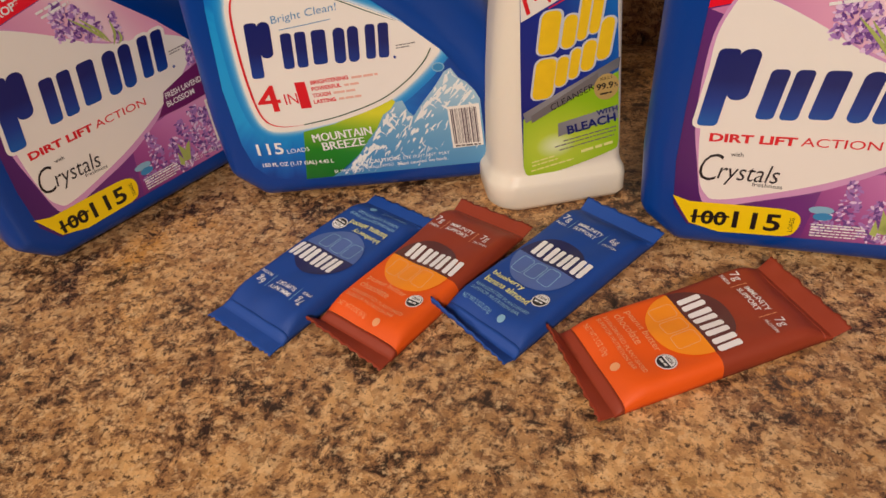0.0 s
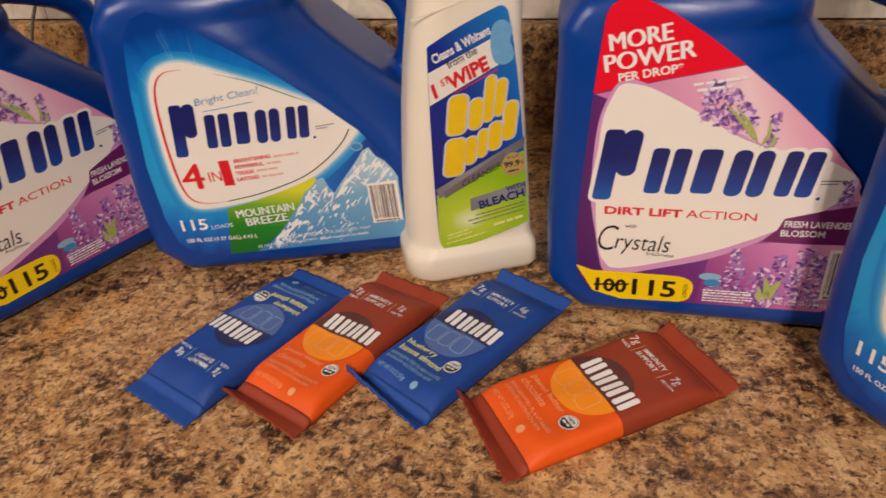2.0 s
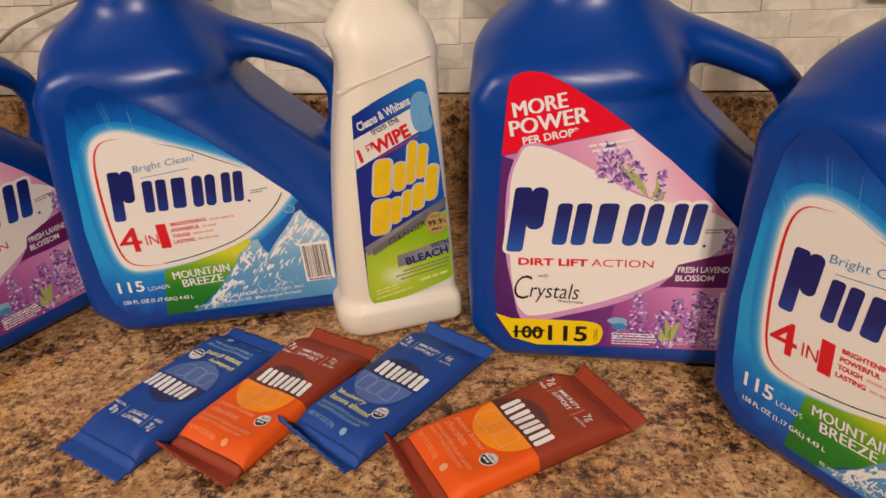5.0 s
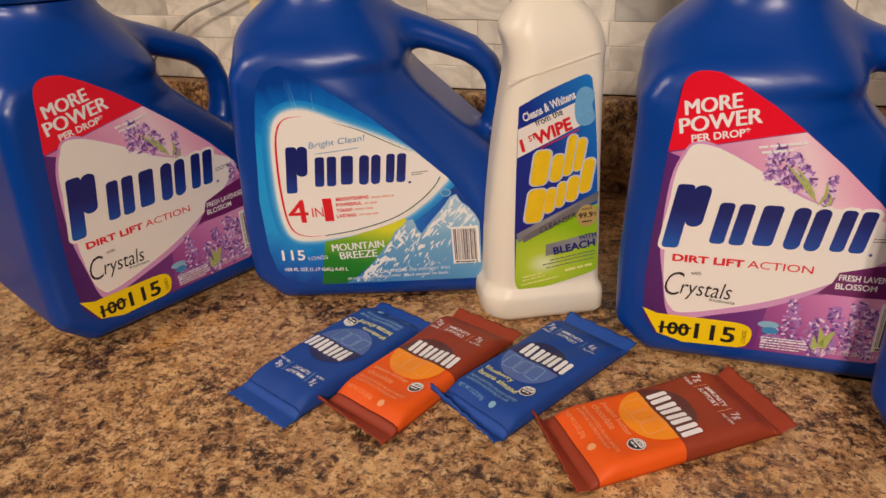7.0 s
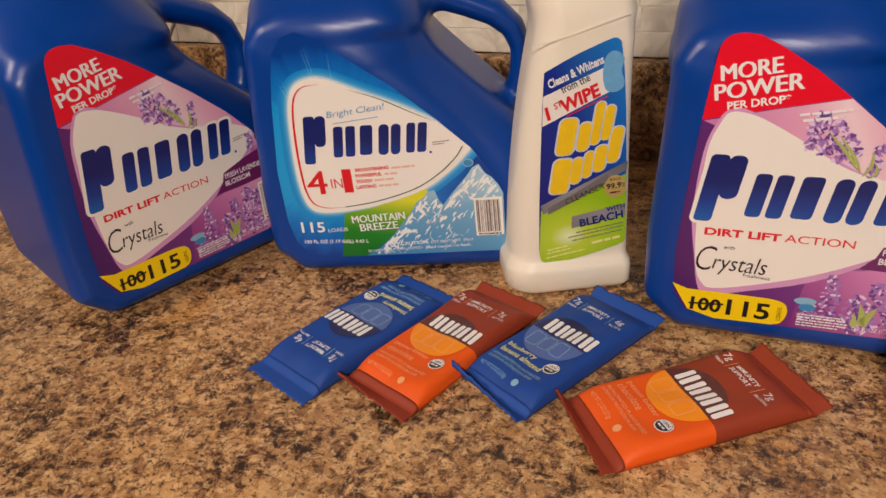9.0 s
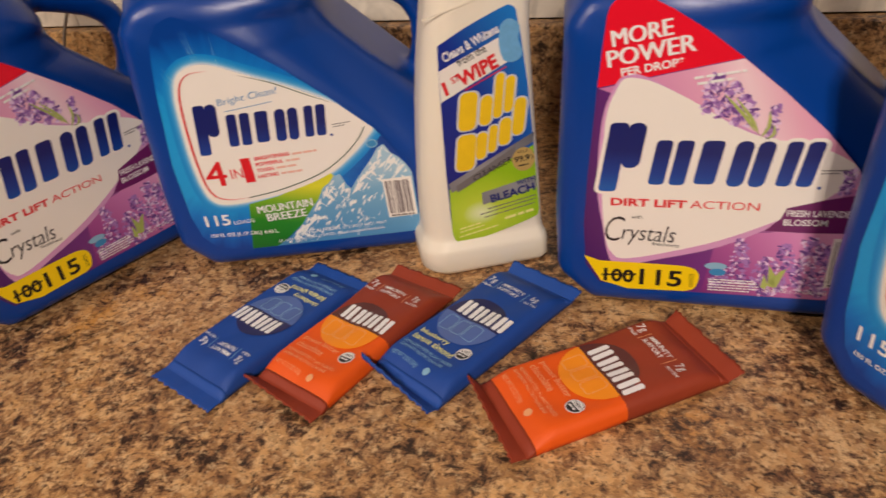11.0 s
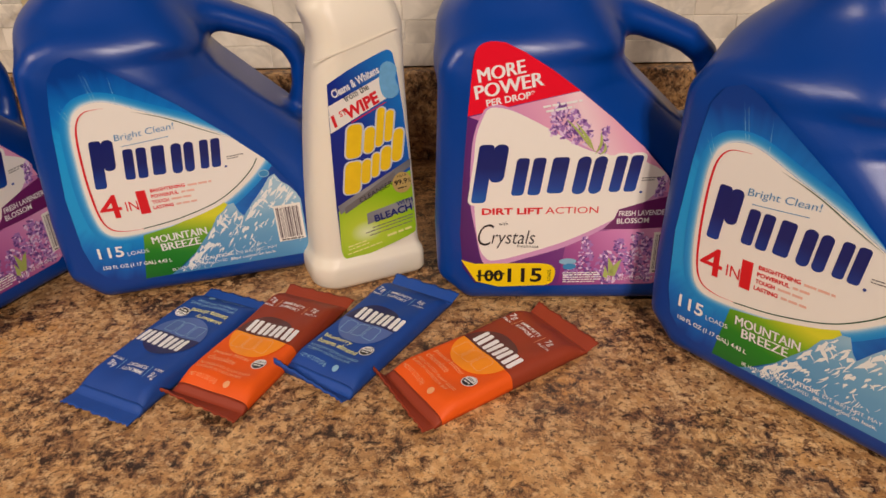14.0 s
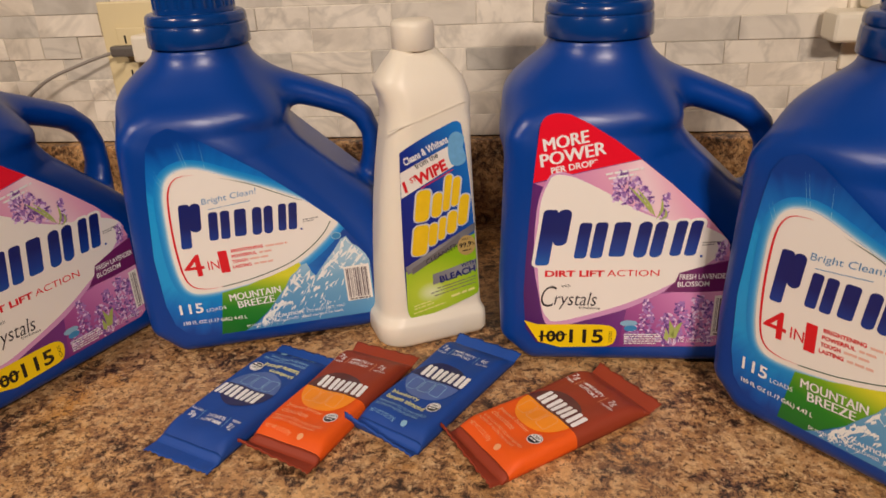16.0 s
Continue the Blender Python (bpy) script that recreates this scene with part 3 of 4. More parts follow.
def face_of(ob, warp):
    def at(a, b, layer):
        u, w = warp(a, b)
        return (u, -0.0006 - 0.00014 * layer, w)
    return Sheet(ob, at)


def barcode(s, x, z, w, h, layer, seed):
    rnd = random.Random(seed)
    s.shape("barcode_patch", [(x, z), (x + w, z + 0.5), (x + w, z + h), (x, z + h - 0.5)], PAPER, layer)
    polys, u = [], 1.6
    while u < w - 2.2:
        t = rnd.choice((0.35, 0.35, 0.7, 1.0))
        polys.append([(x + u, z + 3.4), (x + u + t, z + 3.4), (x + u + t, z + h - 2.5), (x + u, z + h - 2.5)])
        u += t + rnd.choice((0.4, 0.6, 0.9))
    for p in polys:
        s.shape("barcode_bar", p, BARINK, layer + 1)
    s.bars("barcode_digits", [(x + 2, z + 1.0, w - 4, 1.3)], BARINK, layer + 1, seed=seed)


def mountain_bottle():
    ob = jug("blue plastic detergent jug with a snowy mountain label", "detergent bottle", "detergent bottles")
    lab = obj("label", *flat([(-13, 164), (-9, 181), (-1, 192), (10, 196), (20, 192), (44, 174), (72, 153), (101, 127), (126, 102), (146, 71), (149, 40), (148, 14), (142, 8), (93, 7.5), (15, 8.5), (-12, 14), (-21, 25), (-24.5, 45), (-24, 89), (-17, 142)], mountain_map),
              SKYFIELD, ob, "blue printed label with a snowy mountain")
    s = face_of(lab, mountain_map)
    rnd = random.Random(5)
    rays = []
    corners = [(-13, 164), (-9, 181), (-1, 192), (10, 196), (20, 192), (44, 174), (72, 153), (101, 127), (-24, 89), (-17, 142)]
    for k in range(11):
        a = radians(62 + k * 8.4 + rnd.uniform(-4, 4))
        r0, r1 = 50, rnd.choice((68, 74, 78, 84)) + rnd.uniform(-2, 2)
        wd = rnd.choice((0.18, 0.25, 0.34))
        c, sn = math.cos(a), math.sin(a)
        tip = (34 + c * r1 * 0.8, 108 + sn * r1)
        if polygon_distance(np.array([tip[0]]), np.array([tip[1]]), corners)[0] > -1.5:
            continue
        rays.append([(34 + c * r0 - sn * wd, 108 + sn * r0 + c * wd), (34 + c * r0 + sn * wd, 108 + sn * r0 - c * wd), tip])
    for ray in rays:
        s.shape("light_ray", ray, RAYINK, 1.8)
    s.shape("green_field", [(22, 50), (45, 54), (66, 61), (88, 69), (95, 60), (75, 42), (57, 27), (36, 10), (14, 10), (18, 30)], GREENFIELD, 2, "bright green field")
    top = [(34, 10), (46, 17), (57, 27), (66, 38), (74, 47), (80, 57), (86, 61), (90, 66), (95, 67), (98, 58), (101, 54), (108, 63), (116, 72), (121, 78), (126, 85), (131, 87.5), (135, 80), (140, 76), (145, 69), (148, 62), (148, 14), (142, 10)]
    s.shape("mountain_range", top, ROCK, 3, "snowy mountain range")
    ridge = top[:20]
    snow = []
    for k in range(230):
        u = rnd.uniform(40, 147)
        crest = float(np.interp(u, [p[0] for p in ridge], [p[1] for p in ridge]))
        deep = rnd.random() ** 1.7
        z = crest - 1.2 - deep * min(44, crest - 14)
        away = rnd.choice((-1, -1, -1, 1)) * rnd.uniform(0.45, 1.1)
        l, w = rnd.uniform(3, 11) * (1.15 - 0.6 * deep), rnd.uniform(0.6, 2.6) * (1.25 - deep)
        d = Vector((away, -1)).normalized()
        side = Vector((-d.y, d.x)) * w
        p0, p1 = Vector((u, z)), Vector((u, z)) + d * l
        bend = (p0 + p1) / 2 + Vector((rnd.uniform(-1.2, 1.2), rnd.uniform(-0.6, 0.6)))
        piece = [p0 - side * 0.3, bend - side * 0.5, p1, bend + side * 0.5, p0 + side * 0.3]
        if max(polygon_distance(np.array([q[0] for q in piece]), np.array([q[1] for q in piece]), top)) < -0.3:
            snow.append(piece)
    s.many("snow_cover", snow, SNOW, 3.5, "white printed snow")
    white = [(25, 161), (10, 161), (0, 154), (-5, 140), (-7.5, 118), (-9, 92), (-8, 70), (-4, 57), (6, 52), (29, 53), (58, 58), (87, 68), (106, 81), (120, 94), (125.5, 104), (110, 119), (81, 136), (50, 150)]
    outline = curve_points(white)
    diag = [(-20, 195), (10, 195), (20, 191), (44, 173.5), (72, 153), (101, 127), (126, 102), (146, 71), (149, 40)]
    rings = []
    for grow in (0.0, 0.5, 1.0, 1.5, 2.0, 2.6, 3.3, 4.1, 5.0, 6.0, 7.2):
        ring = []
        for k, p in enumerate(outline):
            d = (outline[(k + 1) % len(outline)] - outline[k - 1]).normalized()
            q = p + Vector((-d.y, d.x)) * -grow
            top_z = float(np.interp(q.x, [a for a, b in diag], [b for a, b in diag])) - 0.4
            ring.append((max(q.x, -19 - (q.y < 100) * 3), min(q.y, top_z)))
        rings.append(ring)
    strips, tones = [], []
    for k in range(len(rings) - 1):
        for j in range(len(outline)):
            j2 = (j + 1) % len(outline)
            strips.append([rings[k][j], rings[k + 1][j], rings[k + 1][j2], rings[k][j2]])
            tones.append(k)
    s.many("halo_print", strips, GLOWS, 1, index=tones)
    s.shape("white_field", [(p.x, min(p.y, float(np.interp(p.x, [a for a, b in diag], [b for a, b in diag])) - 0.6)) for p in outline], PAPER, 4, "white label field")
    s.stroke("red_line", curve_points([(21, 157), (9, 156), (2, 150), (-2, 138), (-4.5, 116), (-5.5, 92), (-4.5, 71), (0, 60), (10, 56), (24, 56)], 6, False), 1.6, RED, 6, taper=True)
    s.stroke("green_line", curve_points([(24, 56), (50, 60), (80, 69), (100, 81), (114, 94), (120, 103)], 6, False), 0.8, DARKGREEN, 6)
    s.stroke("green_line", curve_points([(40, 152), (62, 144), (85, 132), (101, 124)], 6, False), 0.7, DARKGREEN, 6, taper=True)
    plain_mark(s, -1, 100, 94, 33, INKBLUE, 6)
    s.words("Bright Clean!", 22.5, 129.5, 44, 6.4, SKYINK, 6, 6, 0.2, -0.006)
    s.stroke("underline", [(26, 126.4), (45, 128.3), (60, 130.0)], 0.45, SKYINK, 6)
    for k in (0, 1, 2):
        s.words("4", -2.9 + 0.45 * k, 68.5, 15, 20, RED, 6 + 0.3 * k)
    s.words("IN", 16, 73, 9, 8, RED, 6, 0, 0, 0)
    s.words("1", 25.6, 68.8, 7.2, 20, RED, 6, 0, 0, 0.015)
    for k, (t, w, w2) in enumerate((("BRIGHTENING", 26, 18), ("POWERFUL", 20.5, 10), ("TOUGH", 12.5, 15), ("LASTING", 15.5, 16))):
        z = 86 - 4.9 * k
        s.words(t, 36.5 - 0.4 * k, z, w, 3.0, RED, 6, 2.5, 0, 0.03)
        s.bars("small_print", [(38.5 - 0.4 * k + w, z + 1.3, w2, 1.6)], ROSEINK, 6, 2.5, k)
    for k in (0, 1):
        s.words("MOUNTAIN", 27 + 0.45 * k, 41.0, 42.5, 6.6, WHITEINK, 6 + 0.3 * k, 2.5)
        s.words("BREEZE", 32.5 + 0.45 * k, 33.4, 30.5, 6.6, WHITEINK, 6 + 0.3 * k, 2.5)
    s.words("115", -15, 34.5, 19, 9.6, WHITEINK, 6, -2, 0, 0.02)
    s.words("LOADS", 6.5, 33.8, 16, 3.4, WHITEINK, 6, 2)
    s.words("150 FL OZ (1.17 GAL) 4.43 L", -14.5, 23.2, 52, 4.4, WHITEINK, 6, -2, 0, 0.02)
    s.words("CAUTION:", 63, 18.6, 23, 3.2, WHITEINK, 6, 1.5, 0, 0.03)
    s.words("EYE IRRITANT. MAY", 88, 19.2, 34, 2.6, WHITEINK, 6, 1.5)
    s.words("BE HARMFUL IF SWALLOWED.", 36, 13.2, 45, 2.5, WHITEINK, 6, 2)
    s.words("Read caution on back.", 83, 14.6, 37, 2.6, WHITEINK, 6, 1.5, 0, 0.01)
    barcode(s, 124.8, 24.5, 22, 34.5, 5, 7)
    s.disc("round_sign", 123, 89, 4.2, 3.4, PALEBLUE, 5)
    s.disc("round_sign_inner", 123, 89, 3.4, 2.6, SKYINK, 6)
    s.bars("small_print", [(98, 107, 13, 0.7), (98, 105.2, 9, 0.7)], GREYINK, 6, 4, 3)
    return ob


def flat(pts, warp):
    v = [warp(p[0] / 1000, p[1] / 1000) for p in pts]
    return [(a, -0.0006, b) for a, b in v], [tuple(range(len(v)))]


def lavender_bottle():
    ob = jug("blue plastic detergent jug with a purple lavender label", "detergent bottle", "detergent bottles")
    edge = [(-1, 152), (2, 180), (4, 195), (8, 201), (15, 203.5), (24, 202), (37, 195), (55, 183), (74, 168), (97, 148), (120, 126), (138, 105), (144, 82), (144, 50), (143, 16), (137, 12.5), (39, 12.2), (3, 16), (-6, 30), (-7.5, 60), (-5.5, 97)]
    edge = [(a, min(b, 203)) for a, b in edge]
    lab = obj("label", *flat(edge, lavender_map), PURPLE, ob, "purple printed label with lavender flowers")
    s = face_of(lab, lavender_map)
    s.shape("red_corner", curve_points([(-1, 152), (2, 180), (4, 195), (8, 201), (15, 203), (24, 202)], 4, False) + [Vector(p) for p in ((37, 195), (55, 183), (74, 168), (37.5, 160.5))], REDFIELD, 1, "red corner of the label")
    s.shape("pink_field", [(0, 151.5), (37.5, 160), (74, 167.5), (97, 148), (120, 126), (138, 105), (143, 90), (120, 95), (60, 120), (16, 145)], PINK, 1, "pink field")
    s.shape("flower_field", [(72, 58), (100, 60), (143.5, 76), (143.5, 50), (142.5, 16), (137, 13), (66, 13)], MAUVE, 1)
    s.shape("lilac_field", curve_points([(2, 132), (8, 152), (14, 159), (26, 158), (60, 138), (100, 118), (139, 104), (132, 84), (104, 66), (73, 48), (40, 37), (18, 31), (9, 35), (4, 60), (0, 90)], 4), LILAC, 2, "lilac rim")
    s.shape("white_field", curve_points([(4, 132), (10, 152), (14, 157.3), (21, 157.5), (32, 154), (53, 142.4), (75, 128.3), (94, 121), (112, 119), (138.5, 104.2), (128, 86), (105, 70), (73, 53), (39, 41), (18, 36), (11, 39), (6, 51), (3, 85)], 5), PAPER, 3, "white label field")
    plain_mark(s, 0.5, 92, 117, 39, INKBLUE, 6, 2.0)
    for k, spot in enumerate([(58, 137, 20, 7, 0.05), (66, 134, 26, 9, -0.15), (74, 130, 24, 9, -0.1), (82, 127, 20, 8, -0.25), (92, 121, 20, 7, 0.05)]):
        petals(s, "flower_spike", [spot], 3 + k, 4)
    for x0, z0, x1, z1 in ((66, 148, 84, 126), (72, 146, 86, 124), (90, 138, 87, 122), (93, 130, 90, 121)):
        s.stroke("leaf_blade", curve_points([(x0, z0), ((x0 + x1) / 2 + 2, (z0 + z1) / 2 - 1), (x1, z1)], 5, False), 1.9, LEAF, 5, taper=True)
    for k in (0, 1, 2):  # heavy letters, struck three times side by side
        s.words("MORE", 6.5 + 0.45 * k, 175.5, 31.5, 9.2, WHITEINK, 3 + 0.3 * k, 11, 0.05)
        s.words("POWER", 4.5 + 0.45 * k, 163.8, 45.5, 9.6, WHITEINK, 3 + 0.3 * k, 11, 0.05)
    s.words("PER DROP*", 12, 158.5, 33, 5.2, WHITEINK, 3, 10, 0.02, 0.03)
    s.bars("small_print", [(50, 156.5, 26, 1.6), (52, 153.3, 19, 1.6)], WHITEINK, 6, 9, 9)
    s.words("DIRT LIFT", 8.5, 75.6, 44, 5.4, RED, 5, -0.5, 0.0, 0.035)
    s.words("ACTION", 54.5, 75.4, 38, 5.4, RED, 5, -0.5)
    s.words("with", 21, 66.5, 6.5, 2.8, BLACK, 5)
    s.words("C", 5.5, 49.5, 11.5, 18.5, BLACK, 5, -2, 0.25, -0.012)
    s.words("rystals", 15.5, 47.2, 32, 15.5, BLACK, 5, -2, 0.2, -0.004)
    s.words("freshness", 34.5, 47.4, 16, 2.6, BLACK, 5, -3)
    s.shape("plum_band", [(97, 61.5), (104.5, 70), (107, 77.5), (127, 84), (143.8, 88), (143.6, 62), (120, 61)], PLUM, 4, "plum band")
    s.words("FRESH LAVENDER", 107.5, 72.0, 35.5, 4.4, WHITEINK, 5, 1, 0, 0.02)
    s.words("BLOSSOM", 106.5, 65.8, 23, 4.4, WHITEINK, 5, 1, 0, 0.02)
    for k, spot in enumerate([(75, 17, 16, 12, 0.1), (87, 22, 33, 10, -0.05), (97, 16, 26, 12, 0.2), (112, 18, 34, 11, -0.05), (121, 22, 36, 12, 0.05), (131, 20, 34, 11, 0.0), (104, 14, 14, 14, 0), (128, 13, 14, 16, 0), (134, 88, 16, 7, 0.1), (140, 36, 20, 5, 0.0)]):
        petals(s, "flower_spike", [spot], 8 + k, 3)
    for leaf in ([(103, 37), (107, 30), (108, 20), (104, 21)], [(104, 24), (110, 33), (113, 35), (109, 20)], [(100, 20), (101, 30), (104, 22), (103, 18)]):
        s.shape("leaf_blade", leaf, LEAF, 4)
    s.shape("yellow_tab", curve_points([(3, 33.5), (39, 33.2), (58, 32), (64, 26), (62, 16), (56, 13)], 4, False) + [Vector(p) for p in ((21, 12.3), (4, 17.5), (-7.2, 37.2))], YELLOW, 4, "yellow tab with the number of loads")
    s.words("100", 5.5, 17.5, 19, 10.5, BLACK, 5, -1.5, 0, 0.03)
    s.stroke("strike", [(4.5, 22.5), (26, 24.3)], 1.4, BLACK, 6)
    s.words("115", 28, 16.2, 26, 12.6, BLACK, 5, -0.5, 0, 0.022)
    s.words("LOADS", 60.8, 17, 10, 2.6, BLACK, 5, 90)
    s.disc("round_sign", 73, 34, 6.5, 2.7, PALEBLUE, 4)
    s.disc("round_sign", 74.5, 29.5, 5, 2.7, SKYINK, 5)
    s.bars("small_print", [(70, 23.4, 26, 0.9), (70, 21.4, 28, 1.2), (70, 19.4, 29, 0.9), (70, 17.4, 27, 0.9), (70, 15.4, 24, 0.9)], WHITEINK, 5, 0, 21)
    s.words("150 FL OZ (1.17 GAL) 4.43 L", 102, 15.8, 38, 3.8, WHITEINK, 5)
    barcode(s, 134.5, 22.5, 8.5, 36, 4, 4)
    s.bars("small_print", [(121, 102, 13, 0.7), (121, 100.2, 9, 0.7)], GREYINK, 5, 3, 3)
    return ob


def stand(ob, x, y, yaw, ref=(0.0, 0.0)):
    """Puts a bottle so that the point ref of its front's foot stands at (x, y)."""
    a = radians(yaw)
    ob.matrix_basis = pose(x - ref[0] * math.cos(a), y - ref[0] * math.sin(a), 0, 0, 0, yaw)
    return ob


# ---- cleanser bottle ----
def cleanser():
    ob = tagged(new("cleanser_bottle"), "white plastic squeeze bottle of bleach cleanser, upside cap closed", "cleanser bottle")
    rows = [  # z, left, right, front, back
        (0, -20, 63, 0, 56), (1.5, -24, 67, -3.5, 60), (5, -26.4, 69.2, -5.2, 61.5), (18, -26.6, 69.4, -5.2, 61.5), (22, -25.8, 68.8, -4.2, 61), (26, -22.8, 67.2, -1.0, 58), (30, -21.6, 66.6, 0, 57), (35, -21.4, 66.5, 0, 57),
        (66, -20, 65.6, 0, 57), (96, -17.6, 64.4, 0, 57), (126, -14.6, 63.2, 0, 57), (154, -10.8, 62.4, 0, 57), (176, -7, 62, 0, 57), (190, -4.4, 62.4, 0.3, 57), (200, -3, 63.8, 1, 57),
        (208, -3.8, 65, 2, 56), (217, -6.6, 63, 4, 55), (223, -8.6, 61.2, 6, 53), (227, -6.6, 58.8, 7.5, 51), (235, -0.6, 52.4, 11, 48), (240, 3.4, 48.2, 14, 45), (244, 6.8, 44.6, 17, 42), (246.5, 8.8, 42.4, 18.5, 41)]
    verts, faces, sec = [], [], None
    for z, l, r, f, b in rows:
        rl = min(20, (r - l) * 0.28, (b - f) * 0.45)
        rr = min(7 if z < 200 else 12, (r - l) * 0.28)
        rb = min(22, (r - l) * 0.4, (b - f) * 0.45)
        ring = []
        for cx, cy, rad, a0 in ((l + rl, f + rl, rl, 180), (r - rr, f + rr, rr, 270), (r - rb, b - rb, rb, 0), (l + rb, b - rb, rb, 90)):
            for k in range(9):
                a = radians(a0 + 90 * k / 8)
                ring.append((cx + rad * math.cos(a), cy + rad * math.sin(a)))
        sec = len(ring)
        verts += [(x / 1000, y / 1000, z / 1000) for x, y in ring]
    for i in range(len(rows) - 1):
        for k in range(sec):
            k2 = (k + 1) % sec
            faces.append((i * sec + k, i * sec + k2, (i + 1) * sec + k2, (i + 1) * sec + k))
    faces.append(tuple(reversed(range(sec))))
    faces.append(tuple(range((len(rows) - 1) * sec, len(rows) * sec)))
    obj("body", verts, faces, CREAM, ob, smooth=True)
    v, f = lathe([(0.0156, 0.2455), (0.0168, 0.2465), (0.0166, 0.263), (0.0160, 0.2664), (0.0138, 0.2677), (0.004, 0.2679)], 48)
    obj("cap", [(a + 0.0258, b + 0.0295, c) for a, b, c in v], f, CREAM, ob, "small round white cap", smooth=True)
    s0 = face_of(ob, cleanser_map)
    s0.stroke("moulded_ridge", [(-6, 181), (20, 187), (59, 198)], 1.1, CREAM, 0)
    edge = curve_points([(1.5, 163.5), (21, 173), (43, 181.5), (50, 183), (53.5, 180)], 4, False) + [Vector(p) for p in ((56, 163), (58.5, 132), (60.5, 87))] + curve_points([(61.8, 36), (61.5, 30), (57, 25), (25, 16.5), (4, 14.3), (-2, 16.5), (-4, 24)], 4, False) + [Vector(p) for p in ((-3.3, 67), (-1.5, 110), (0, 140))]
    lab = obj("label", *flat(edge, cleanser_map), SOFTBLUE, ob, "blue and lime printed label")
    s = face_of(lab, cleanser_map)
    s.shape("white_band", [(0.5, 147.0), (44, 164.5), (46, 146.5), (-0.4, 125.5)], PAPER, 1, "white band")
    s.shape("sponge", curve_points([(42.5, 169.5), (41.2, 158), (43.5, 148.5), (49, 146), (54.5, 148), (56.2, 153), (54.0, 161), (55.6, 169), (51, 174), (46, 174)], 4), SPONGE, 3, "light blue sponge")
    s.words("Cleans & Whitens", 5.2, 152.2, 40, 6.4, WHITEINK, 3, 21.5, 0.1, 0.03)
    s.words("from the", 14.0, 148.2, 20.5, 5.4, BLACK, 3, 21.5, 0, 0.01)
    s.words("1", 3.4, 129.6, 3.8, 9.6, RED, 3, 21.5, 0.12, 0.03)
    s.words("ST", 8.6, 137.2, 6.2, 4.6, RED, 3, 21.5, 0.12, 0.02)
    s.words("WIPE", 14.6, 134.2, 28.5, 9.8, RED, 3, 21.5, 0.1, 0.04)
    s.stroke("red_rule", [(16.5, 131.8), (45, 143.6)], 0.8, RED, 3)
    for k, (x, z, w, h) in enumerate(((9, 101, 14, 27), (24.5, 103, 10, 21), (35, 107, 7.5, 31), (43, 110, 8, 25), (4, 71, 15, 27), (19.5, 78, 9, 20), (29, 82, 7.5, 20), (37.2, 86, 10, 20), (47.8, 92, 10, 27))):
        x, w, z = x * 0.94 - 0.5, w * 0.94, z + 2.0
        s.shape("mark_edge", slab(x - 0.9, z - 0.9, w + 1.8, h + 1.8, 0.16, 5), AMBERPALE, 2 + 0.2 * k)
        s.shape("mark_shape", slab(x + 0.5, z, w - 1.0, h, 0.16, 4.4), AMBER, 4.2 + 0.2 * k)
    s.shape("lime_field", [(-2.2, 60), (60.4, 84)] + curve_points([(61.8, 36), (61.5, 30), (57, 25), (25, 16.5), (4, 14.3), (-2, 16.5), (-4, 24)], 4, False), LIME, 1, "lime green field")
    s.shape("silver_band", [(-2.4, 64.5), (61, 94), (60.6, 86.8), (-0.8, 57)], SILVER, 3, "silver band")
    s.shape("silver_band", [(3, 56.5), (47, 78), (47, 85.5), (3, 62)], GREYINK, 4)
    s.words("CLEANSER", 16.6, 63.4, 30, 4.4, BLACK, 5, 21.5, 0.2)
    s.disc("gold_seal", 52.5, 74.5, 8.2, 9.2, GOLD, 5)
    s.words("99.9", 46, 72.6, 11, 4.6, BLACK, 6, 4, 0, 0.02)
    s.words("%", 57.4, 73.6, 2.6, 3.6, BLACK, 6, 4)
    s.words("KILLS", 48.6, 79.3, 7.6, 2.0, BLACK, 6, 6)
    s.bars("small_print", [(48.5, 69.2, 7.5, 1.1)], BLACK, 6, 4, 2)
    s.shape("silver_patch", [(20.5, 43), (61, 50), (60.6, 60), (20.5, 53)], SILVER, 3, "silver patch")
    s.words("WITH", 46.5, 54.2, 14, 4.0, NAVY, 5, 7, 0, 0.02)
    s.words("BLEACH", 27, 43.4, 33, 6.8, NAVY, 5, 8, 0, 0.03)
    s.bars("small_print", [(24, 38.6, 36, 0.9), (18, 35.0, 42, 0.9), (21, 32.0, 38, 0.9)], GREYINK, 5, 8, 5)
    s.bars("small_print", [(2, 25.4, 16, 1.2), (2, 22.6, 18, 1.2), (1, 18.6, 30, 1.2), (36, 27.6, 22, 2.2)], PALEYELLOW, 5, 9, 6)
    return ob


# ---- nutrition bars ----
BAR_W, BAR_L, BAR_T = 0.0615, 0.153, 0.0125
FIN, END = 0.0105, 0.0165


